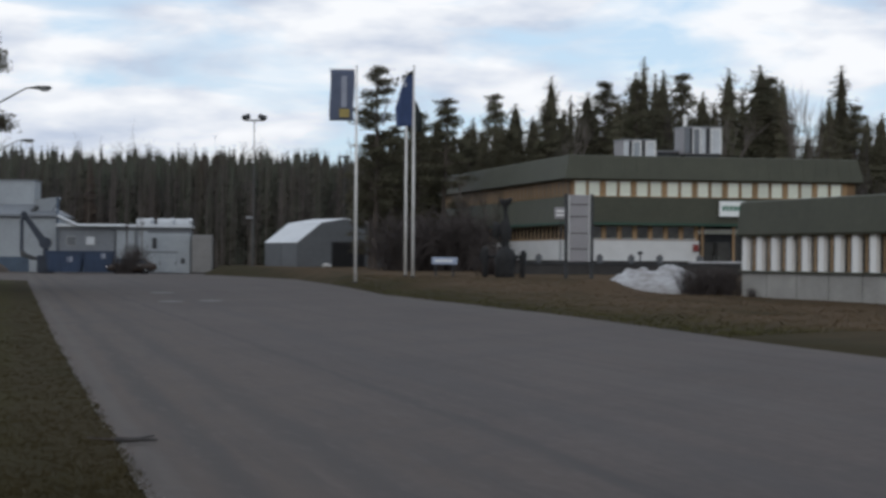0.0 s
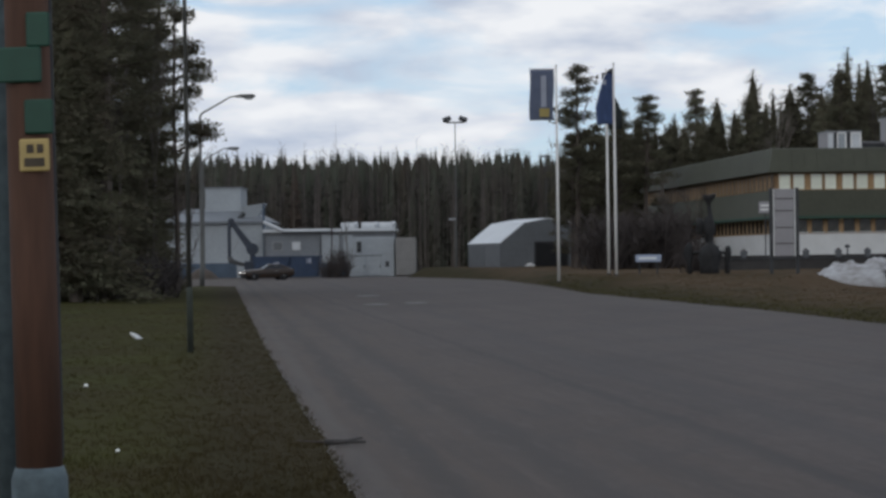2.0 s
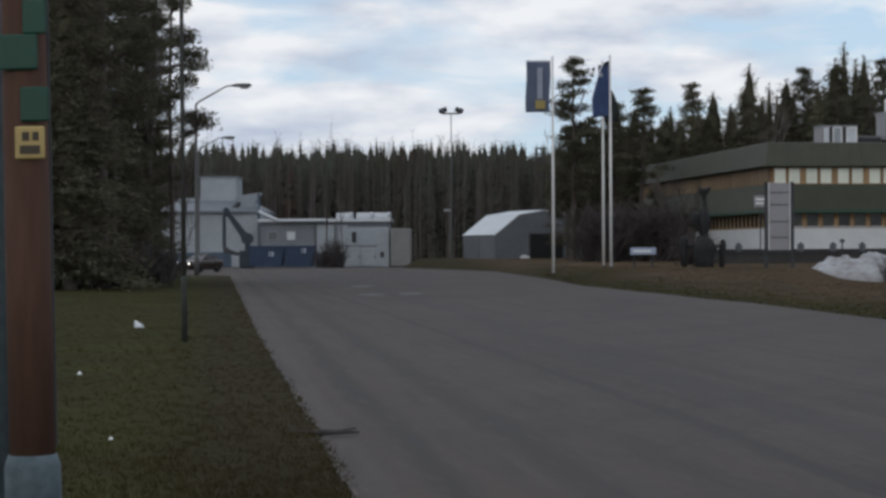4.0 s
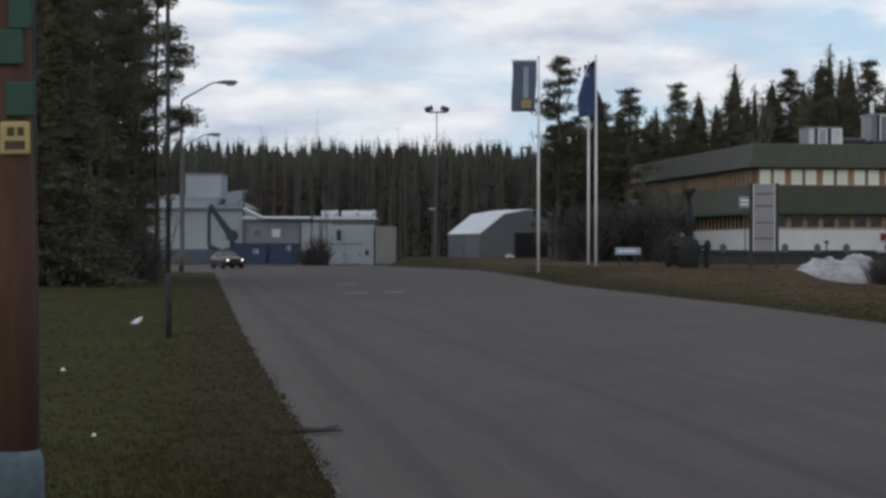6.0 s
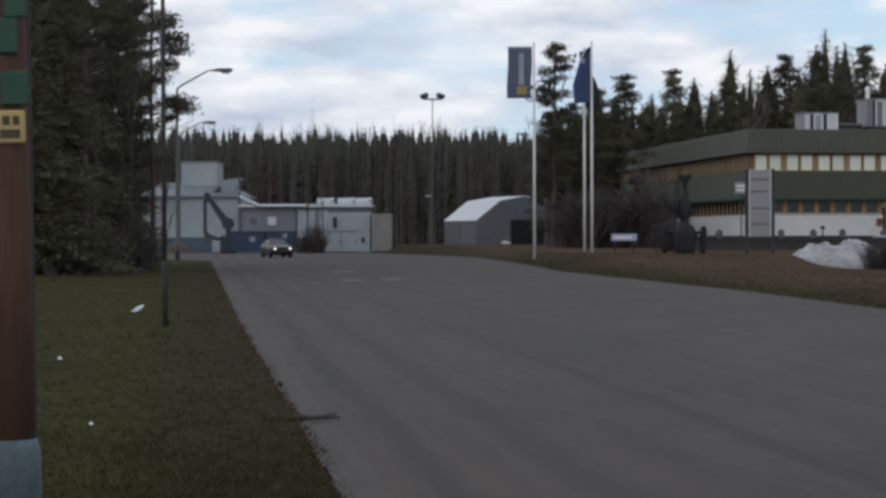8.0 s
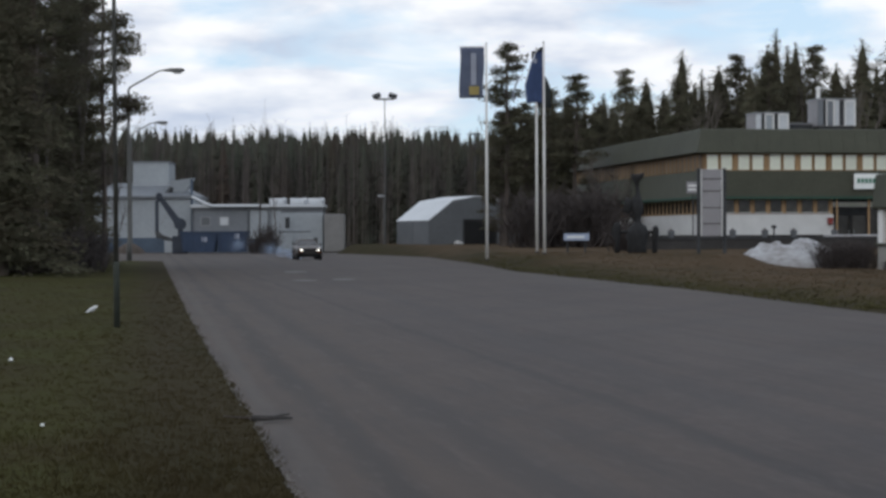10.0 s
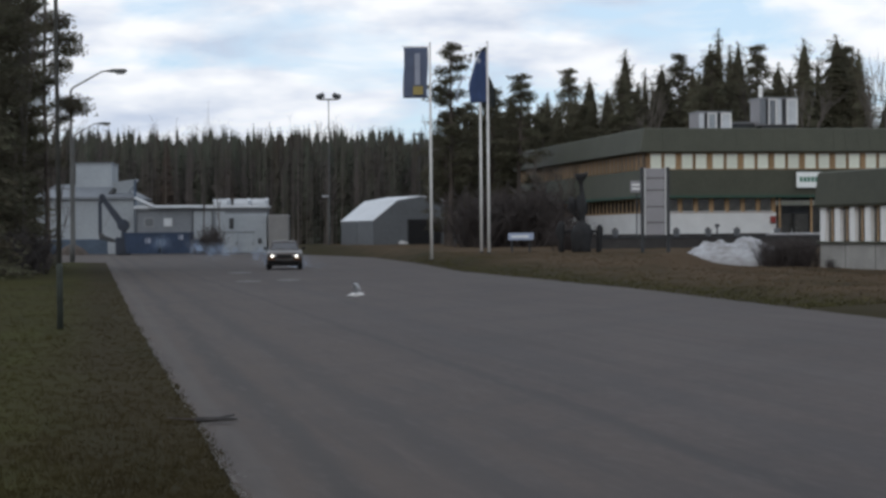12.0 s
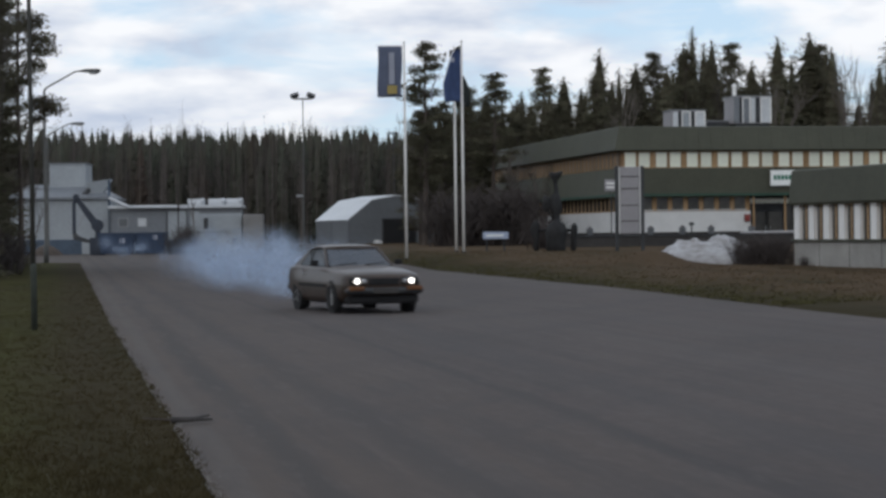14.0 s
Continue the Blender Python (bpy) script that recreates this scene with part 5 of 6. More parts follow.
        for f in (0.62, 0.85, 1.05):
            tuft(crown, rng, Vector((dx * f, dy * f, z + 0.12)), r * rng.uniform(0.9, 1.3), 260, 0.5, 0.75)
    for _ in range(60):
        z, a, r = rng.uniform(1.5, 9.5), rng.uniform(0, 6.28), rng.uniform(0.5, 1.7)
        q = Vector((math.cos(a) * r, math.sin(a) * r, z + rng.uniform(-0.3, 0.4)))
        wood.rod((0, 0, z), q, 0.018, 0.008, n=3, cap=False)
        for _ in range(4):
            t = Vector((0, 0, z)).lerp(q, rng.uniform(0.4, 1))
            wood.rod(t, t + Vector((rng.uniform(-0.4, 0.4), rng.uniform(-0.4, 0.4), rng.uniform(-0.2, 0.4))), 0.010, 0.005, n=3, cap=False)
    ob = thing("pine", "slender pine with long limbs, needle clumps and dead twigs", "tree", pose(-0.1375 * 104, 104, ground_z(-0.1375 * 104, 104) - 0.1), group="trees on the near verge")
    part("trunk", wood, STANDBARK, ob)
    part("crown", crown, STANDNEEDLE, ob)
    # bare birches and brush
    bares = []
    for k in range(3):
        ob = thing("bare_tree", "bare leafless birch with thin grey twigs", "tree", pose(0, 0, 0), group="bare birches")
        part("trunk", bare_shape(rng, 12, 0.55), PALEBARK if k else TWIG, ob, "trunk and bare twigs")
        bares.append(ob)
    spots = [(-0.0635, 190, 14.2, 0.3), (-0.055, 192, 8, 0.6), (-0.146, 118, 8, 0.8), (-0.131, 130, 6, 0.8), (-0.1655, 90, 14, 0.4), (-0.1495, 97, 12, 0.4), (-0.176, 82, 13, 0.4), (-0.133, 112, 8.5, 0.5), (0.2595, 175, 15.6, 0.5), (0.2655, 178, 15.2, 0.5), (0.2622, 172, 15.4, 0.5), (0.2688, 176, 14.6, 0.5), (0.295, 180, 13, 1), (0.2275, 188, 16, 1), (0.148, 186, 14, 0.8),
             (0.205, 192, 17.5, 0.7), (0.108, 160, 7, 1.1), (0.098, 158, 7, 1.2)]
    for i, (b, y, h, w) in enumerate(spots):
        put(bares[i % 3], b * y, y, h, 11.0, i * 77, w)
    bushes = []
    for k in range(2):
        s = Shape()
        for _ in range(26):
            a, r = rng.uniform(0, 6.28), rng.uniform(0, 0.9)
            p = Vector((math.cos(a) * r * 0.6, math.sin(a) * r * 0.6, 0))
            for q in range(3):
                e = p + Vector((math.cos(a) * r * 0.4 + rng.uniform(-0.4, 0.4), math.sin(a) * r * 0.4 + rng.uniform(-0.4, 0.4), rng.uniform(0.8, 2.0)))
                s.rod(p, e, 0.02, 0.008, n=3, cap=False)
                for _ in range(7):
                    t = p.lerp(e, rng.uniform(0.3, 1))
                    s.rod(t, t + Vector((rng.uniform(-0.4, 0.4), rng.uniform(-0.4, 0.4), rng.uniform(0, 0.5))), 0.010, 0.006, n=3, cap=False)
        ob = thing("bush", "bare brown leafless bush", "bush", pose(0, 0, 0), s, TWIG, group="bare bushes")
        bushes.append(ob)
    spots = [(0.067 + 0.0045 * k, 150 + 8 * (k % 3), 3.6 + 1.4 * rng.random(), 1.4) for k in range(9)]
    spots += [(0.2085, 74, 1.15, 1.2), (0.2165, 73.5, 1.2, 1.3), (0.2235, 73, 1.2, 1.2), (0.2125, 73, 1.0, 1.3), (0.228, 72.5, 1.1, 1.1), (0.2195, 74.5, 1.15, 1.3), (0.238, 70.6, 0.45, 0.9)]
    spots += [(-0.200 + 0.008 * k, 86 + 4 * (k % 3), 1.5 + 0.8 * rng.random(), 1.6) for k in range(8)]
    spots += [(-0.0645, 189, 2.2, 1.2), (-0.0595, 190, 3.0, 1.0)]
    spots += [(0.108 + 0.005 * k, 124 + (k % 2), 1.8, 1.2) for k in range(3)]
    for i, (b, y, h, w) in enumerate(spots):
        put(bushes[i % 2], b * y, y, h, 2.1, i * 61, w)
    # far forest wall, uncountable
    big, stems = Shape(), Shape()
    kinds = [spruce_shape(rng, 16, w, 26, 9, 0.06, 8, 0.50, 0.62, e) for w, e in ((2.3, 0.62), (2.0, 0.70), (2.6, 0.66), (1.8, 0.74), (2.2, 0.58), (1.7, 0.66))]
    V = [np.array(k.v) for k in kinds]
    verts, faces, base = [], [], 0
    twigs = Shape()
    for k in range(640):
        y = rng.uniform(240, 290)
        b = -0.24 + 0.34 * ((k * 0.618034) % 1.0)
        n = rng.randrange(6)
        s = (0.79 + 0.15 * rng.random() ** 1.3) * (y / 262)
        wide = rng.uniform(1.05, 1.5)
        x = b * y
        verts.append(V[n] * [s * wide, s * wide, s] + [x, y, 0.3])
        faces += [tuple(i + base for i in f) for f in kinds[n].f]
        base += len(V[n])
        stems.rod((x, y, 0), (x + rng.uniform(-0.2, 0.2), y, 9 * s), 0.08, 0.04, n=4, cap=False)
    # thin bare birches along the edge of the wood: pale stems under a haze of twigs
    for _ in range(300):
        y, b = rng.uniform(222, 242), rng.uniform(-0.24, 0.10)
        h = rng.uniform(7, 13.8)
        x, r = b * y, rng.uniform(0.03, 0.065)
        lean = rng.uniform(-0.4, 0.4)
        stems.rod((x, y, 0), (x + lean, y, h), r, r * 0.3, n=4, cap=False)
        for _ in range(16):
            f = rng.uniform(0.35, 1)
            p = Vector((x + lean * f, y, f * h))
            q = p + Vector((rng.uniform(-0.8, 0.8), rng.uniform(-0.5, 0.5), rng.uniform(0.5, 1.7)))
            twigs.rod(p, q, 0.022, 0.010, n=3, cap=False)
            for _ in range(2):
                t = p.lerp(q, rng.uniform(0.3, 0.9))
                twigs.rod(t, t + Vector((rng.uniform(-0.5, 0.5), 0, rng.uniform(0.1, 0.8))), 0.014, 0.008, n=3, cap=False)
    big.v, big.f = [tuple(p) for p in np.concatenate(verts)], faces
    ob = thing("far_forest", "dense dark spruce forest beyond the works", "forest", None, kind="stuff")
    part("crowns", big, FARNEEDLE, ob, kind="stuff")
    part("stems", stems, PALEBARK, ob, "pale thin stems", kind="stuff")
    part("twigs", twigs, TWIG, ob, "brown haze of bare twigs", kind="stuff")
    # dark rising backdrop, added to block the sky between the stems
    hill = Shape()
    xs = np.linspace(-140, 200, 69)
    hill.add([(x, y, z + 0.8 * noise.noise(Vector((x * 0.2, z, 0)))) for y, z in ((290, -0.5), (300, 7), (320, 9.5), (420, 10)) for x in xs], [(j * 69 + i, j * 69 + i + 1, (j + 1) * 69 + i + 1, (j + 1) * 69 + i) for j in range(3) for i in range(68)])
    thing("forest_backdrop", "dark added backdrop closing the view behind the forest", "slope", None, hill, FARNEEDLE, kind="structure")


trees()

# ---- the car ----
CARPAINT = mat("dusty_bronze_paint", (0.036, 0.023, 0.016), 0.40, metal=0.0, vary=0.3, grain=9, blotch=1.6, bump=0.01, spec=0.25)
CARPAINT.node_tree.nodes["Principled BSDF"].inputs["Coat Weight"].default_value = 0.3
CARPAINT.node_tree.nodes["Principled BSDF"].inputs["Coat Roughness"].default_value = 0.16
CARGLASS = mat("tinted_car_glass", (0.035, 0.037, 0.042), 0.10, vary=0.2, grain=4, blotch=1, bump=0, spec=0.15)
SCREENGLASS = mat("windscreen_glass", (0.04, 0.042, 0.05), 0.08, vary=0.3, grain=4, blotch=1.5, bump=0, spec=0.55)
RUBBER = mat("tyre_rubber", (0.02, 0.02, 0.021), 0.85, vary=0.3, grain=20, blotch=4, bump=0.1)
CHROME = mat("dull_chrome", (0.45, 0.45, 0.45), 0.3, metal=0.9, vary=0.15, grain=10, blotch=2, bump=0)
HEADLIGHT = mat("lit_headlight", (1.0, 0.94, 0.86), 0.3, vary=0, grain=5, blotch=1, bump=0, emit=4.0)
AMBER = mat("amber_lens", (0.12, 0.046, 0.013), 0.3, vary=0.15, grain=20, blotch=5, bump=0)
REDLENS = mat("red_lens", (0.30, 0.02, 0.015), 0.3, vary=0.15, grain=20, blotch=5, bump=0)


def car_thing():
    """Nose towards -y, width along x, wheels on z = 0."""
    car = thing("coupe_car", "dusty bronze two-door fastback coupe with headlights lit", "car")
    # section by section from nose to tail: y, half width at sill, half width at belt, sill z, bonnet/belt z, crown
    rows = [(-2.20, 0.60, 0.62, 0.44, 0.64, 0.01), (-2.17, 0.70, 0.71, 0.38, 0.70, 0.015), (-2.08, 0.77, 0.775, 0.30, 0.75, 0.02), (-1.90, 0.81, 0.81, 0.24, 0.79, 0.03), (-1.55, 0.825, 0.825, 0.21, 0.83, 0.035),
            (-1.15, 0.83, 0.83, 0.20, 0.865, 0.035), (-0.60, 0.835, 0.83, 0.19, 0.90, 0.03), (0.2, 0.84, 0.835, 0.19, 0.90, 0.01), (0.9, 0.84, 0.835, 0.20, 0.91, 0.01), (1.45, 0.835, 0.83, 0.24, 0.925, 0.015),
            (1.85, 0.81, 0.80, 0.30, 0.92, 0.02), (2.06, 0.77, 0.765, 0.36, 0.90, 0.02), (2.14, 0.70, 0.70, 0.44, 0.86, 0.015)]
    s = Shape()
    rings = []
    for y, ws, wb, zs, zb, crown in rows:
        mid = zs + (zb - zs) * 0.55
        half = [(ws * 0.88, zs), (ws * 0.975, zs + 0.04), (ws, zs + 0.11), (wb + 0.015, mid), (wb - 0.005, zb - 0.09), (wb - 0.045, zb - 0.03), (wb - 0.13, zb), (wb * 0.6, zb + crown * 0.7), (wb * 0.25, zb + crown)]
        rings.append([(x, y, z) for x, z in half] + [(-x, y, z) for x, z in reversed(half)])
    s.loft(rings)
    part("body", s, CARPAINT, car, smooth=True)
    roof = Shape()
    prof = [(0.00, 0.565, 1.262), (0.12, 0.565, 1.285), (0.45, 0.56, 1.305), (0.80, 0.555, 1.293), (1.02, 0.55, 1.262), (1.45, 0.57, 1.095), (1.84, 0.60, 0.925)]
    roof.loft([[(w, y, z - 0.015), (w - 0.02, y, z + 0.012), (w - 0.10, y, z + 0.030), (w * 0.4, y, z + 0.042), (-w * 0.4, y, z + 0.042), (-w + 0.10, y, z + 0.030), (-w + 0.02, y, z + 0.012), (-w, y, z - 0.015)] for y, w, z in prof])
    part("roof", roof, CARPAINT, car, "bronze roof and sloping tail", smooth=True)
    # a solid black block puts in the shade behind the windows
    part("cabin", Shape().loft([[(0.68, -0.60, 0.88), (-0.68, -0.60, 0.88), (-0.69, 1.68, 0.88), (0.69, 1.68, 0.88)], [(0.53, 0.06, 1.255), (-0.53, 0.06, 1.255), (-0.52, 0.98, 1.25), (0.52, 0.98, 1.25)]]), BLACK, car, "black block that stands in for the shaded cabin")
    part("windscreen", Shape().loft([[(0.655, -0.625, 0.915), (-0.655, -0.625, 0.915), (-0.655, -0.605, 0.91), (0.655, -0.605, 0.91)], [(0.515, 0.015, 1.265), (-0.515, 0.015, 1.265), (-0.515, 0.04, 1.26), (0.515, 0.04, 1.26)]]), SCREENGLASS, car, "raked windscreen reflecting the sky")
    part("rear_window", Shape().loft([[(0.46, 1.10, 1.285), (-0.46, 1.10, 1.285), (-0.46, 1.10, 1.27), (0.46, 1.10, 1.27)], [(0.50, 1.62, 1.075), (-0.50, 1.62, 1.075), (-0.50, 1.62, 1.06), (0.50, 1.62, 1.06)]]), CARGLASS, car)
    for sx in (-1, 1):
        for y0, y1, t0, t1 in ((-0.45, 0.62, 0.10, 0.60), (0.68, 1.42, 0.66, 0.98)):
            part("side_window", Shape().loft([[(sx * 0.705, y0, 0.915), (sx * 0.705, y1, 0.915), (sx * 0.69, y1, 0.915), (sx * 0.69, y0, 0.915)], [(sx * 0.56, t0, 1.245), (sx * 0.555, t1, 1.245), (sx * 0.54, t1, 1.245), (sx * 0.545, t0, 1.245)]]), CARGLASS, car)
    for sx in (-1, 1):
        part("pillar", Shape().rod((sx * 0.70, -0.63, 0.90), (sx * 0.56, 0.04, 1.28), 0.028, n=6), CARPAINT, car)
        part("pillar", Shape().loft([[(sx * 0.715, 1.40, 0.90), (sx * 0.735, 1.80, 0.90), (sx * 0.69, 1.80, 0.90), (sx * 0.69, 1.40, 0.90)], [(sx * 0.56, 0.95, 1.27), (sx * 0.575, 1.05, 1.26), (sx * 0.5, 1.05, 1.26), (sx * 0.5, 0.95, 1.27)]]), CARPAINT, car)
        part("door_mirror", Shape().box(sx * 0.90 - 0.08, sx * 0.90 + 0.08, -0.42, -0.34, 0.93, 1.04, 0.02), BLACK, car)
        part("side_strip", Shape().box(sx * 0.845 - 0.012, sx * 0.845 + 0.012, -1.0, 1.0, 0.50, 0.56), BLACK, car)
        h = part("headlight", Shape().box(sx * 0.52 - 0.19, sx * 0.52 + 0.19, -2.21, -2.12, 0.555, 0.705, 0.03), BLACK, car)
        part("lamp", Shape().lathe([(0.052, 0), (0.05, 0.02), (0.02, 0.03)], 14, pose(sx * 0.56, -2.21, 0.63, 90, 0, 0)), HEADLIGHT, h, "lit headlight bowl")
        part("lamp", Shape().lathe([(0.050, 0), (0.048, 0.015), (0.02, 0.022)], 12, pose(sx * 0.425, -2.205, 0.63, 90, 0, 0)), CHROME, h, "unlit inner lamp")
        part("rim", Shape().lathe([(0.075, 0), (0.078, 0.012), (0.06, 0.016)], 14, pose(sx * 0.56, -2.205, 0.63, 90, 0, 0)), CHROME, h, "chrome lamp rim")
        part("wiper", Shape().rod((sx * 0.30 - 0.22, -0.655, 0.93), (sx * 0.30 + 0.24, -0.60, 0.975), 0.010, n=4), BLACK, car)
        part("door_seam", Shape().box(sx * 0.842 - 0.004, sx * 0.842 + 0.004, 0.66, 0.675, 0.26, 0.88), BLACK, car)
        part("door_handle", Shape().box(sx * 0.845 - 0.015, sx * 0.845 + 0.015, 0.48, 0.62, 0.74, 0.77, 0.008), CHROME, car)
        part("indicator", Shape().box(sx * 0.60 - 0.16, sx * 0.60 + 0.16, -2.33, -2.24, 0.45, 0.53, 0.015), AMBER, car, "amber indicator lens")
        part("tail_light", Shape().box(sx * 0.52 - 0.18, sx * 0.52 + 0.18, 2.10, 2.15, 0.68, 0.80, 0.02), REDLENS, car, "red tail light")
        # black discs on the closed body side stand in for shaded wheel wells
        part("wheel_well_shade", Shape().rod((sx * 0.70, -1.35, 0.30), (sx * 0.842, -1.35, 0.30), 0.345, n=22), BLACK, car)
        part("wheel_well_shade", Shape().rod((sx * 0.70, 1.18, 0.30), (sx * 0.842, 1.18, 0.30), 0.345, n=22), BLACK, car)
    part("grille", Shape().box(-0.32, 0.32, -2.215, -2.12, 0.55, 0.69, 0.02), BLACK, car, "black grille")
    gb = part("bumper", Shape().box(-0.80, 0.80, -2.30, -2.10, 0.38, 0.50, 0.05), DARKSTEEL, car, "dark front bumper")
    part("number_plate", Shape().box(-0.26, 0.26, -2.315, -2.298, 0.39, 0.49), PLINTH, gb, "plain dark plate")
    part("bumper", Shape().box(-0.78, 0.78, 2.06, 2.24, 0.40, 0.52, 0.05), DARKSTEEL, car)
    part("spoiler", Shape().box(-0.74, 0.74, -2.16, -1.9, 0.18, 0.36, 0.05), BLACK, car, "black chin spoiler")
    part("underbody", Shape().box(-0.70, 0.70, -1.9, 1.9, 0.17, 0.30), BLACK, car)
    wheels = []
    for x, y in ((-0.72, -1.35), (0.72, -1.35), (-0.72, 1.18), (0.72, 1.18)):
        w = part("wheel", Shape().lathe([(0.20, -0.10), (0.29, -0.10), (0.305, -0.06), (0.305, 0.06), (0.29, 0.10), (0.20, 0.10)], 26, pose(0, 0, 0, 0, 90, 0)), RUBBER, car, "black tyre")
        sx = 1 if x > 0 else -1
        part("rim", Shape().lathe([(0.19, 0.06), (0.195, 0.095), (0.16, 0.10), (0.05, 0.115)], 18, pose(0, 0, 0, 0, 90 * sx, 0)), CHROME, w, "grey alloy rim")
        sp = Shape()
        for k in range(5):
            sp.box(-0.03, 0.03, 0.05, 0.17, 0.10, 0.122, m=pose(0, 0, 0, 0, 90 * sx, 0) @ pose(0, 0, 0, 0, 0, k * 72))
        part("spokes", sp, CHROME, w)
        wheels.append((w, x, y))
    return car, wheels



CAR, WHEELS = car_thing()
# seconds, x, y, heading in degrees (0: straight towards the camera)
CAR_ROWS = [(0.0, -11.5, 190, -84), (0.8, -13.4, 187, -82), (1.5, -15.4, 183, -78), (2.2, -16.9, 173, -64), (3.0, -18.0, 162, -52), (3.7, -19.6, 156.5, -38), (4.4, -19.0, 158.5, -8), (5.3, -17.5, 163, 22),
            (5.5, -17.4, 163, 22), (6.0, -16.8, 162, 22), (6.5, -15.8, 160, 22), (7.0, -14.8, 158, 20), (8.0, -12.0, 153.5, 16), (9.0, -8.6, 148, 12), (9.5, -7.1, 145, 9), (10.0, -5.7, 139, 8), (10.5, -4.6, 132, 7), (11.0, -3.76, 124, 6),
            (11.5, -3.1, 113, 4), (12.0, -2.5, 100, 1), (12.5, -2.07, 86.5, 0), (13.0, -1.63, 73, 4), (13.5, -0.72, 58.2, 10), (14.0, 0.81, 43.3, 16)]


# ---- tyre smoke, in drifting puffs of fine flecks ----
def smoke_material(reach):
    m = bpy.data.materials.new("tyre_smoke")
    m.use_nodes = True
    n, l = m.node_tree.nodes, m.node_tree.links
    n.clear()
    out, mix, tr, df = n.new("ShaderNodeOutputMaterial"), n.new("ShaderNodeMixShader"), n.new("ShaderNodeBsdfTransparent"), n.new("ShaderNodeBsdfDiffuse")
    tl, both = n.new("ShaderNodeBsdfTranslucent"), n.new("ShaderNodeMixShader")
    df.inputs["Color"].default_value = tl.inputs["Color"].default_value = (0.50, 0.60, 0.76, 1)
    # the smoke is thickest at a puff's heart and fades to nothing at its rim
    tc, far, fade = n.new("ShaderNodeTexCoord"), n.new("ShaderNodeVectorMath"), n.new("ShaderNodeMapRange")
    far.operation = "LENGTH"
    fade.interpolation_type = "SMOOTHSTEP"
    fade.inputs["From Min"].default_value, fade.inputs["From Max"].default_value = reach, reach * 0.1
    fade.inputs["To Min"].default_value, fade.inputs["To Max"].default_value = 0.0, 0.46
    l.new(tc.outputs["Object"], far.inputs[0])
    l.new(far.outputs["Value"], fade.inputs["Value"])
    l.new(fade.outputs["Result"], mix.inputs["Fac"])
    l.new(df.outputs[0], both.inputs[1])
    l.new(tl.outputs[0], both.inputs[2])
    l.new(tr.outputs[0], mix.inputs[1])
    l.new(both.outputs[0], mix.inputs[2])
    l.new(mix.outputs[0], out.inputs["Surface"])
    return m


PUFFS = []


def smoke():
    rng = random.Random(11)
    kinds = []
    for size, count, fleck in ((0.34, 3000, 0.028), (0.52, 6600, 0.031), (0.74, 11500, 0.034)):
        s = Shape()
        for _ in range(count):
            p = Vector([rng.gauss(0, size) for _ in range(3)])
            if p.length > 2.1 * size:
                continue
            p.z *= 0.62
            q, w = Vector((rng.gauss(0, 1), rng.gauss(0, 1), rng.gauss(0, 1))).normalized(), Vector((rng.gauss(0, 1), rng.gauss(0, 1), rng.gauss(0, 1))).normalized()
            s.add([p, p + q * fleck, p + w * fleck], [(0, 1, 2)])
        kinds.append(s.mesh("puff", smoke_material(2.0 * size)))
    births = [(8.4 + 0.5 * k, 1) for k in range(4)] + [(11.9 + 0.06 * k, 1) for k in range(12)] + [(9.0 + 0.30 * k, 0) for k in range(8)] + [(11.4 + 0.16 * k, 0) for k in range(6)] + [(12.3 + 0.085 * k, 1) for k in range(9)] + [(13.0 + 0.033 * k, 1 + k % 2) for k in range(28)] + [(13.1 + 0.06 * k, 0) for k in range(14)]
    ts, xs, ys = [r[0] for r in CAR_ROWS], [r[1] for r in CAR_ROWS], [r[2] for r in CAR_ROWS]
    for t, k in births:
        ob = tagged(new("smoke_puff", kinds[k]), "thin blue-white puff of tyre smoke over the road", "smoke", "tyre smoke puffs", "stuff")
        side = rng.choice((-1, 1))
        x, y = lerp(t, ts, xs) + side * (rng.uniform(0.2, 0.9) if not 11.9 < t < 12.6 else rng.uniform(0.9, 1.7)) - (0.3 if t > 13 else 0), lerp(t, ts, ys) + 1.7 + rng.uniform(0, 0.9)
        PUFFS.append((ob, t, x, y, (0.15, 0.24, 0.42)[k] + rng.uniform(0, 0.3), rng.uniform(0.1, 0.5) * (0.3 if t < 12 else 1.3), rng.uniform(-1.6, 0.0) if t < 11.9 else side * rng.uniform(0.0, 0.5) - 0.5 if t < 12.6 else rng.uniform(-2.4, 0.2)))


smoke()


# ---- the gull ----
GULLWHITE = mat("gull_plumage", (0.70, 0.70, 0.69), 0.8, vary=0.1, grain=30, blotch=6, bump=0.1)
GULLGREY = mat("gull_wing", (0.42, 0.44, 0.46), 0.8, vary=0.15, grain=30, blotch=6, bump=0.1)


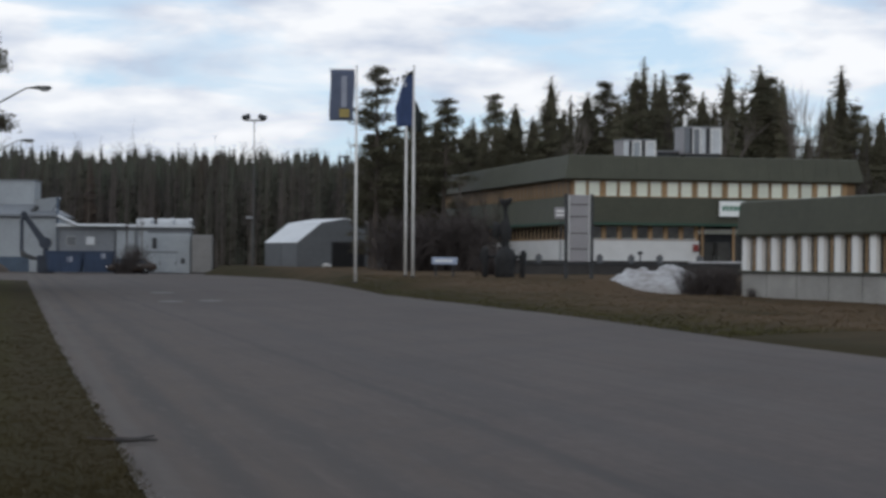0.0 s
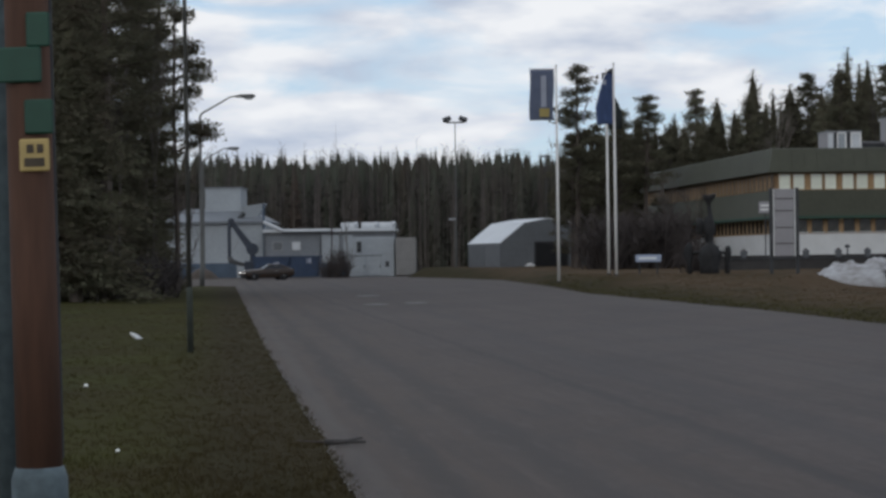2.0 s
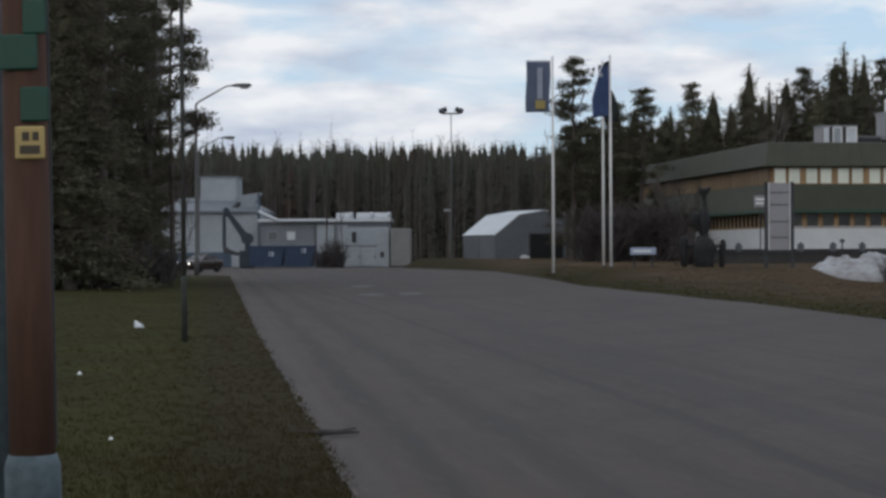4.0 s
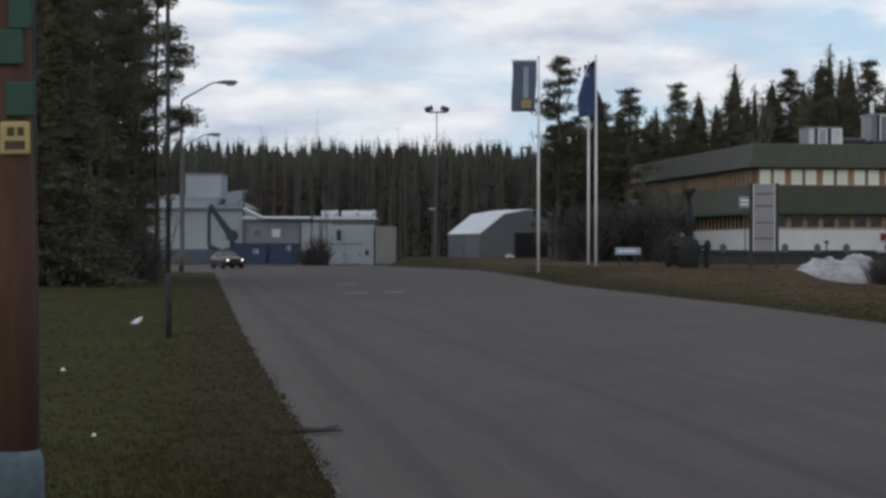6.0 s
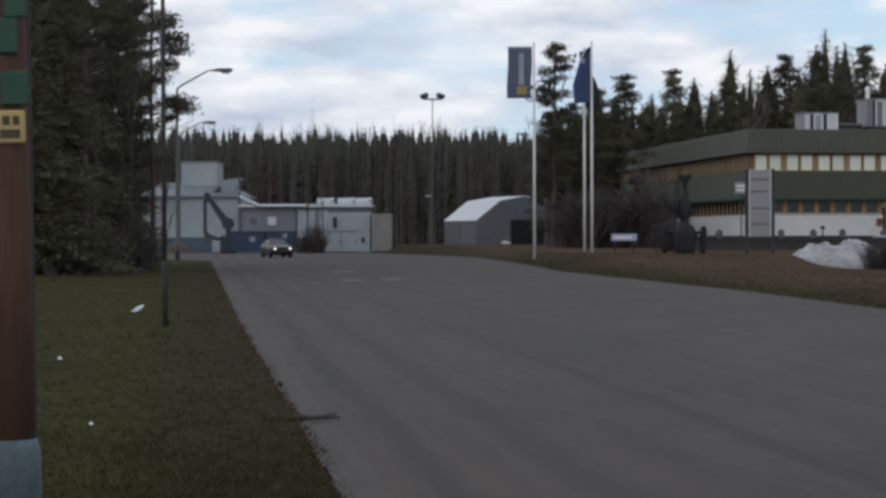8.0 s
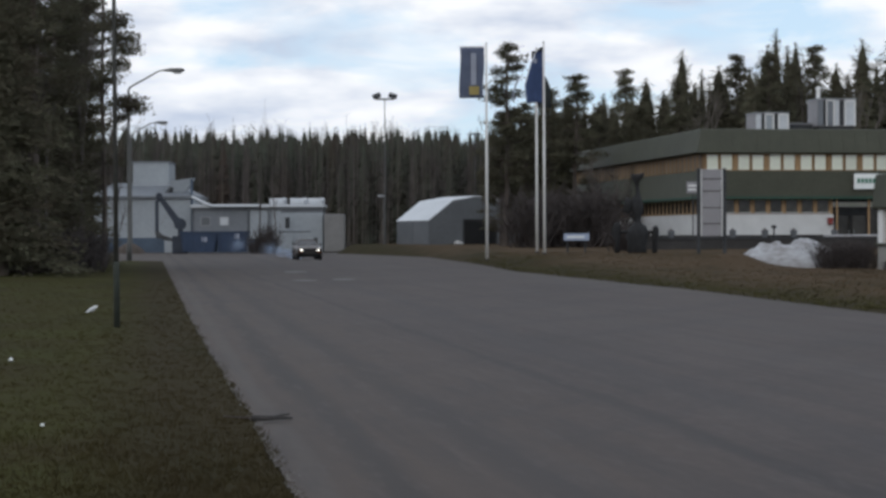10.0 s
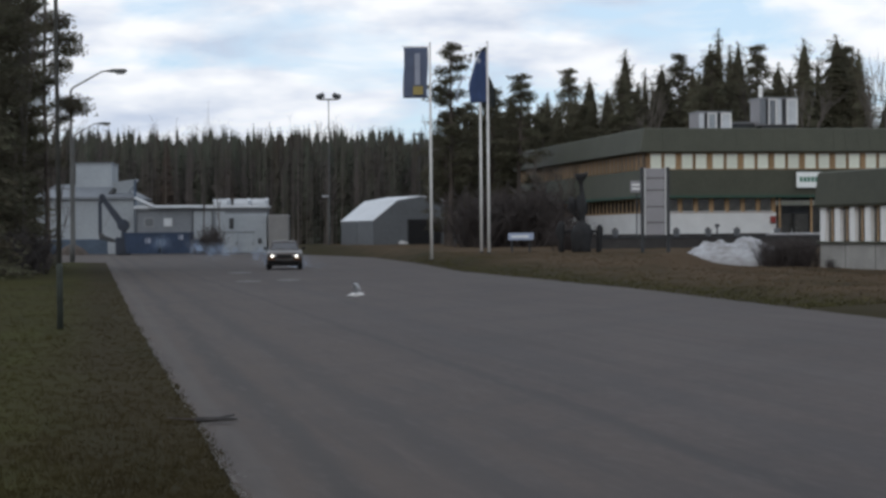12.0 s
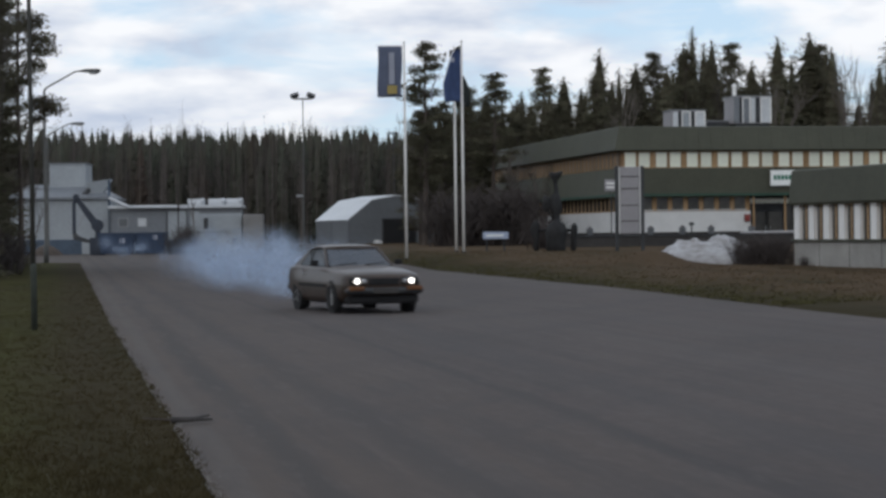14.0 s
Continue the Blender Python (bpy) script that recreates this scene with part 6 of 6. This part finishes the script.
def gull_thing():
    """Beak towards +x."""
    g = thing("gull", "small white gull with pale grey wings", "bird")
    part("body", Shape().lathe([(0.01, -0.19), (0.035, -0.12), (0.065, -0.02), (0.062, 0.07), (0.04, 0.13), (0.042, 0.16), (0.03, 0.19), (0.008, 0.205)], 12, pose(0, 0, 0.10, 0, 90, 0)), GULLWHITE, g, smooth=True)
    part("beak", Shape().lathe([(0.010, 0), (0.002, 0.035)], 6, pose(0.20, 0, 0.10, 0, 90, 0)), AMBER, g)
    part("tail", Shape().loft([[(-0.14, -0.02, 0.10), (-0.14, 0.02, 0.10), (-0.14, 0.02, 0.112), (-0.14, -0.02, 0.112)], [(-0.26, -0.05, 0.105), (-0.26, 0.05, 0.105), (-0.26, 0.05, 0.11), (-0.26, -0.05, 0.11)]]), GULLWHITE, g)
    for s in (-1, 1):
        part("leg", Shape().rod((-0.01, s * 0.02, 0.06), (0.0, s * 0.025, 0.0), 0.004, n=5), AMBER, g)
    wings = []
    for s in (-1, 1):
        w = part("wing", Shape().loft([[(0.07, 0, 0), (-0.06, 0, 0), (-0.06, 0, 0.012), (0.07, 0, 0.014)], [(0.09, s * 0.18, 0.01), (-0.05, s * 0.18, 0.01), (-0.05, s * 0.18, 0.018), (0.09, s * 0.18, 0.02)],
                                       [(0.03, s * 0.42, 0.0), (-0.03, s * 0.42, 0.0), (-0.03, s * 0.42, 0.004), (0.03, s * 0.42, 0.006)]]), GULLGREY, g, "long pale grey wing", pose(0.02, s * 0.04, 0.13))
        wings.append((w, s))
    return g, wings


GULL, WINGS = gull_thing()
GULL.scale = (0.68, 0.68, 0.68)
GULL_ROWS = [(0.0, -6.7, 41.6, 0, 160), (3.0, -6.57, 41.9, 0, 150), (5.5, -6.2, 41.8, 0, 60), (6.5, -6.04, 41.86, 0, 50), (9.5, -6.07, 42.4, 0, 30), (10.5, -5.96, 41.85, 0, 0), (10.75, -5.75, 41.6, 0.12, -20), (11.0, -4.65, 40.8, 0.06, -35),
             (11.3, -3.3, 38.0, 0.24, -25), (11.5, -2.2, 37.0, 0.20, -15), (11.7, -1.22, 36.5, 0.28, -8), (11.9, -0.18, 36.2, 0.42, -5), (12.1, 0.8, 36, 0.50, -2), (12.3, 1.85, 36, 0.52, 0), (12.5, 3.13, 36, 0.52, 0),
             (12.7, 4.15, 36, 0.56, 0), (12.9, 5.4, 36, 0.50, 0), (13.1, 6.9, 36, 0.48, 0), (13.3, 8.4, 36, 0.55, 2), (13.6, 10.8, 36.2, 0.7, 4), (14.0, 14.0, 37, 1.2, 6)]


def gull_motion():
    walk(GULL, [(t, pose(x, y, z + ground_z(x, y) if z == 0 else z, 0, -30 if z == 0 else -4, a)) for t, x, y, z, a in GULL_ROWS])
    for w, s in WINGS:
        rows = [(0.0, pose(0.02, s * 0.04, 0.13, s * -10, 0, s * 82)), (10.6, pose(0.02, s * 0.04, 0.13, s * -10, 0, s * 82))]
        rows += [(10.7 + 0.1 * k, pose(0.02, s * 0.04, 0.13, s * (38 if k % 2 else -30) , 0, s * (20 if k == 0 else 4))) for k in range(34)]
        walk(w, rows)


# ---- litter and marks ----
def litter():
    for x, y, r in ((-4.66, 25.6, 0.026), (-2.8, 16.75, 0.016)):
        s = Shape().lathe([(r, 0), (r * 1.2, r * 0.5), (r * 0.5, r * 1.3), (r * 0.1, r * 1.5)], 7)
        s.v = [(a + 0.5 * r * noise.noise(Vector((a * 30, b * 30, c * 30))), b, c) for a, b, c in s.v]
        thing("paper_scrap", "crumpled white paper scrap on the grass", "litter", pose(x, y, ground_z(x, y) + 0.01, 0, 0, 40 * x), s, SIGNWHITE, group="paper scraps")
    d = thing("fallen_branch", "dark broken branch lying at the road edge", "branch", pose(-1.01, 17.45, 0.015))
    part("stem", Shape().rod((-0.17, 0.0, 0.02), (0.02, -0.02, 0.022), 0.026, 0.02, 7).rod((0.02, -0.02, 0.022), (0.17, 0.0, 0.02), 0.018, 0.010, 7), PLINTH, d)
    part("twig", Shape().rod((-0.06, 0, 0.02), (0.13, 0.22, 0.035), 0.014, 0.008, 5), PLINTH, d)
    part("twig", Shape().rod((-0.12, 0, 0.02), (0.0, -0.14, 0.03), 0.008, 0.004, 5), TWIG, d)
    part("twig", Shape().rod((-0.17, 0, 0.02), (-0.42, 0.10, 0.03), 0.008, 0.004, 5), TWIG, d)
    pale = mat("worn_pale_asphalt", (0.13, 0.125, 0.125), 0.9, vary=0.3, grain=14, blotch=2, bump=0.1)
    for x, y, w, l in ((-3.05, 72.5, 0.45, 1.3), (-1.75, 74.0, 0.4, 1.2), (-4.2, 90, 0.5, 1.6)):
        n = 22
        s = Shape()
        pts = [(w * math.cos(6.283 * i / n) * (1 + 0.4 * noise.noise(Vector((i * 1.3, x, 0)))), l * math.sin(6.283 * i / n) * (1 + 0.4 * noise.noise(Vector((i * 1.7, y, 0)))), 0) for i in range(n)]
        s.loft([[(a, b, 0.0) for a, b, c in pts], [(a * 0.97, b * 0.97, 0.006) for a, b, c in pts]])
        thing("worn_patch", "worn pale patch in the asphalt", "road patch", pose(x, y, 0.012), s, pale, group="worn road patches", kind="structure")


litter()


def road_wear():
    rng = random.Random(3)
    g = Shape()
    for _ in range(420):
        y = 12 + 34 * rng.random() ** 1.5
        x = road_left(y) + abs(rng.gauss(0, 0.05)) - 0.02
        r = rng.uniform(0.006, 0.018)
        g.add([(x + r, y, 0.004), (x - r * 0.6, y + r, 0.004), (x - r * 0.5, y - r, 0.004), (x, y, 0.004 + r)], [(0, 1, 3), (1, 2, 3), (2, 0, 3)])
    thing("gravel", "loose pale gravel along the road edge", "gravel", None, g, mat("pale_gravel", (0.15, 0.14, 0.13), 0.9, vary=0.4, grain=40, blotch=5, bump=0), kind="stuff")


road_wear()


def grass_tufts():
    rng = random.Random(7)
    v, f = [], []
    while len(f) < 60000:
        y = 11.5 + 62 * rng.random() ** 2.2
        l = road_left(y)
        x = l + 0.05 - abs(rng.gauss(0, 1)) * (0.28 * y * 0.35)
        if x < -0.30 * y - 1:
            continue
        z = ground_z(x, y)
        h = rng.uniform(0.02, 0.055) * (0.7 + 0.8 * noise.noise(Vector((x * 0.8, y * 0.5, 4))) ** 2)
        for _ in range(4):
            a, r = rng.uniform(0, 6.28), rng.uniform(0, 0.05)
            px, py = x + math.cos(a) * r, y + math.sin(a) * r
            k = len(v)
            v += [(px - 0.004, py, z - 0.01), (px + 0.004, py, z - 0.01), (px + rng.uniform(-0.03, 0.03), py + rng.uniform(-0.03, 0.03), z + h)]
            f.append((k, k + 1, k + 2))
    lawn = len(f) + 26000
    while len(f) < lawn:
        y = 42 + 80 * rng.random() ** 1.3
        x = road_right(y) + 0.15 + 11 * rng.random() ** 1.4
        z, h = ground_z(x, y), rng.uniform(0.015, 0.055)
        for _ in range(3):
            px, py, k = x + rng.gauss(0, 0.07), y + rng.gauss(0, 0.07), len(v)
            v += [(px - 0.018, py, z - 0.01), (px + 0.018, py, z - 0.01), (px + rng.gauss(0, 0.05), py + rng.gauss(0, 0.05), z + h)]
            f.append((k, k + 1, k + 2))
    s = Shape()
    s.v, s.f = v, f
    thing("grass_blades", "short matted grass blades on the verge and lawn", "grass", None, s, BLADE, kind="stuff")


grass_tufts()


def motions():
    walk(CAR, [(t, pose(x, y, 0.01, 0, 0, a)) for t, x, y, a in CAR_ROWS])
    # wheels roll by the way travelled, in steps under a quarter turn, up to the burnout's steady spin
    for w, x, y in WHEELS:
        steer = lambda t: lerp(t, [0, 3, 4, 5.5, 12.5, 13.4, 14], [0, 18, 22, 8, 0, -8, -14]) if y < 0 else 0
        walk(w, [(k * 0.1, pose(x, y, 0.305, 0, 0, steer(k * 0.1)) @ pose(0, 0, 0, 47 * k, 0, 0)) for k in range(141)])
    for f, swing in zip(FLAGS, (2.0, 6.0, 5.0)):
        base = f.matrix_basis.copy()
        walk(f, [(k * 0.7, base @ pose(0, 0, 0, 0, 0, swing * math.sin(k * 1.9 + swing))) for k in range(21)])
    gull_motion()
    for p, t, x, y, z, up, drift in PUFFS:
        walk(p, [(0, pose(x, y, -4, 0, 0, 0)), (t - 0.12, pose(x, y, -4, 0, 0, 0)), (t + 0.12, pose(x, y, z, 0, 0, 8)), (max(14.0, t + 0.2), pose(x + drift * (14 - t), y + 0.3 * (14 - t), z + up * (14 - t), 0, 0, 30))])


motions()
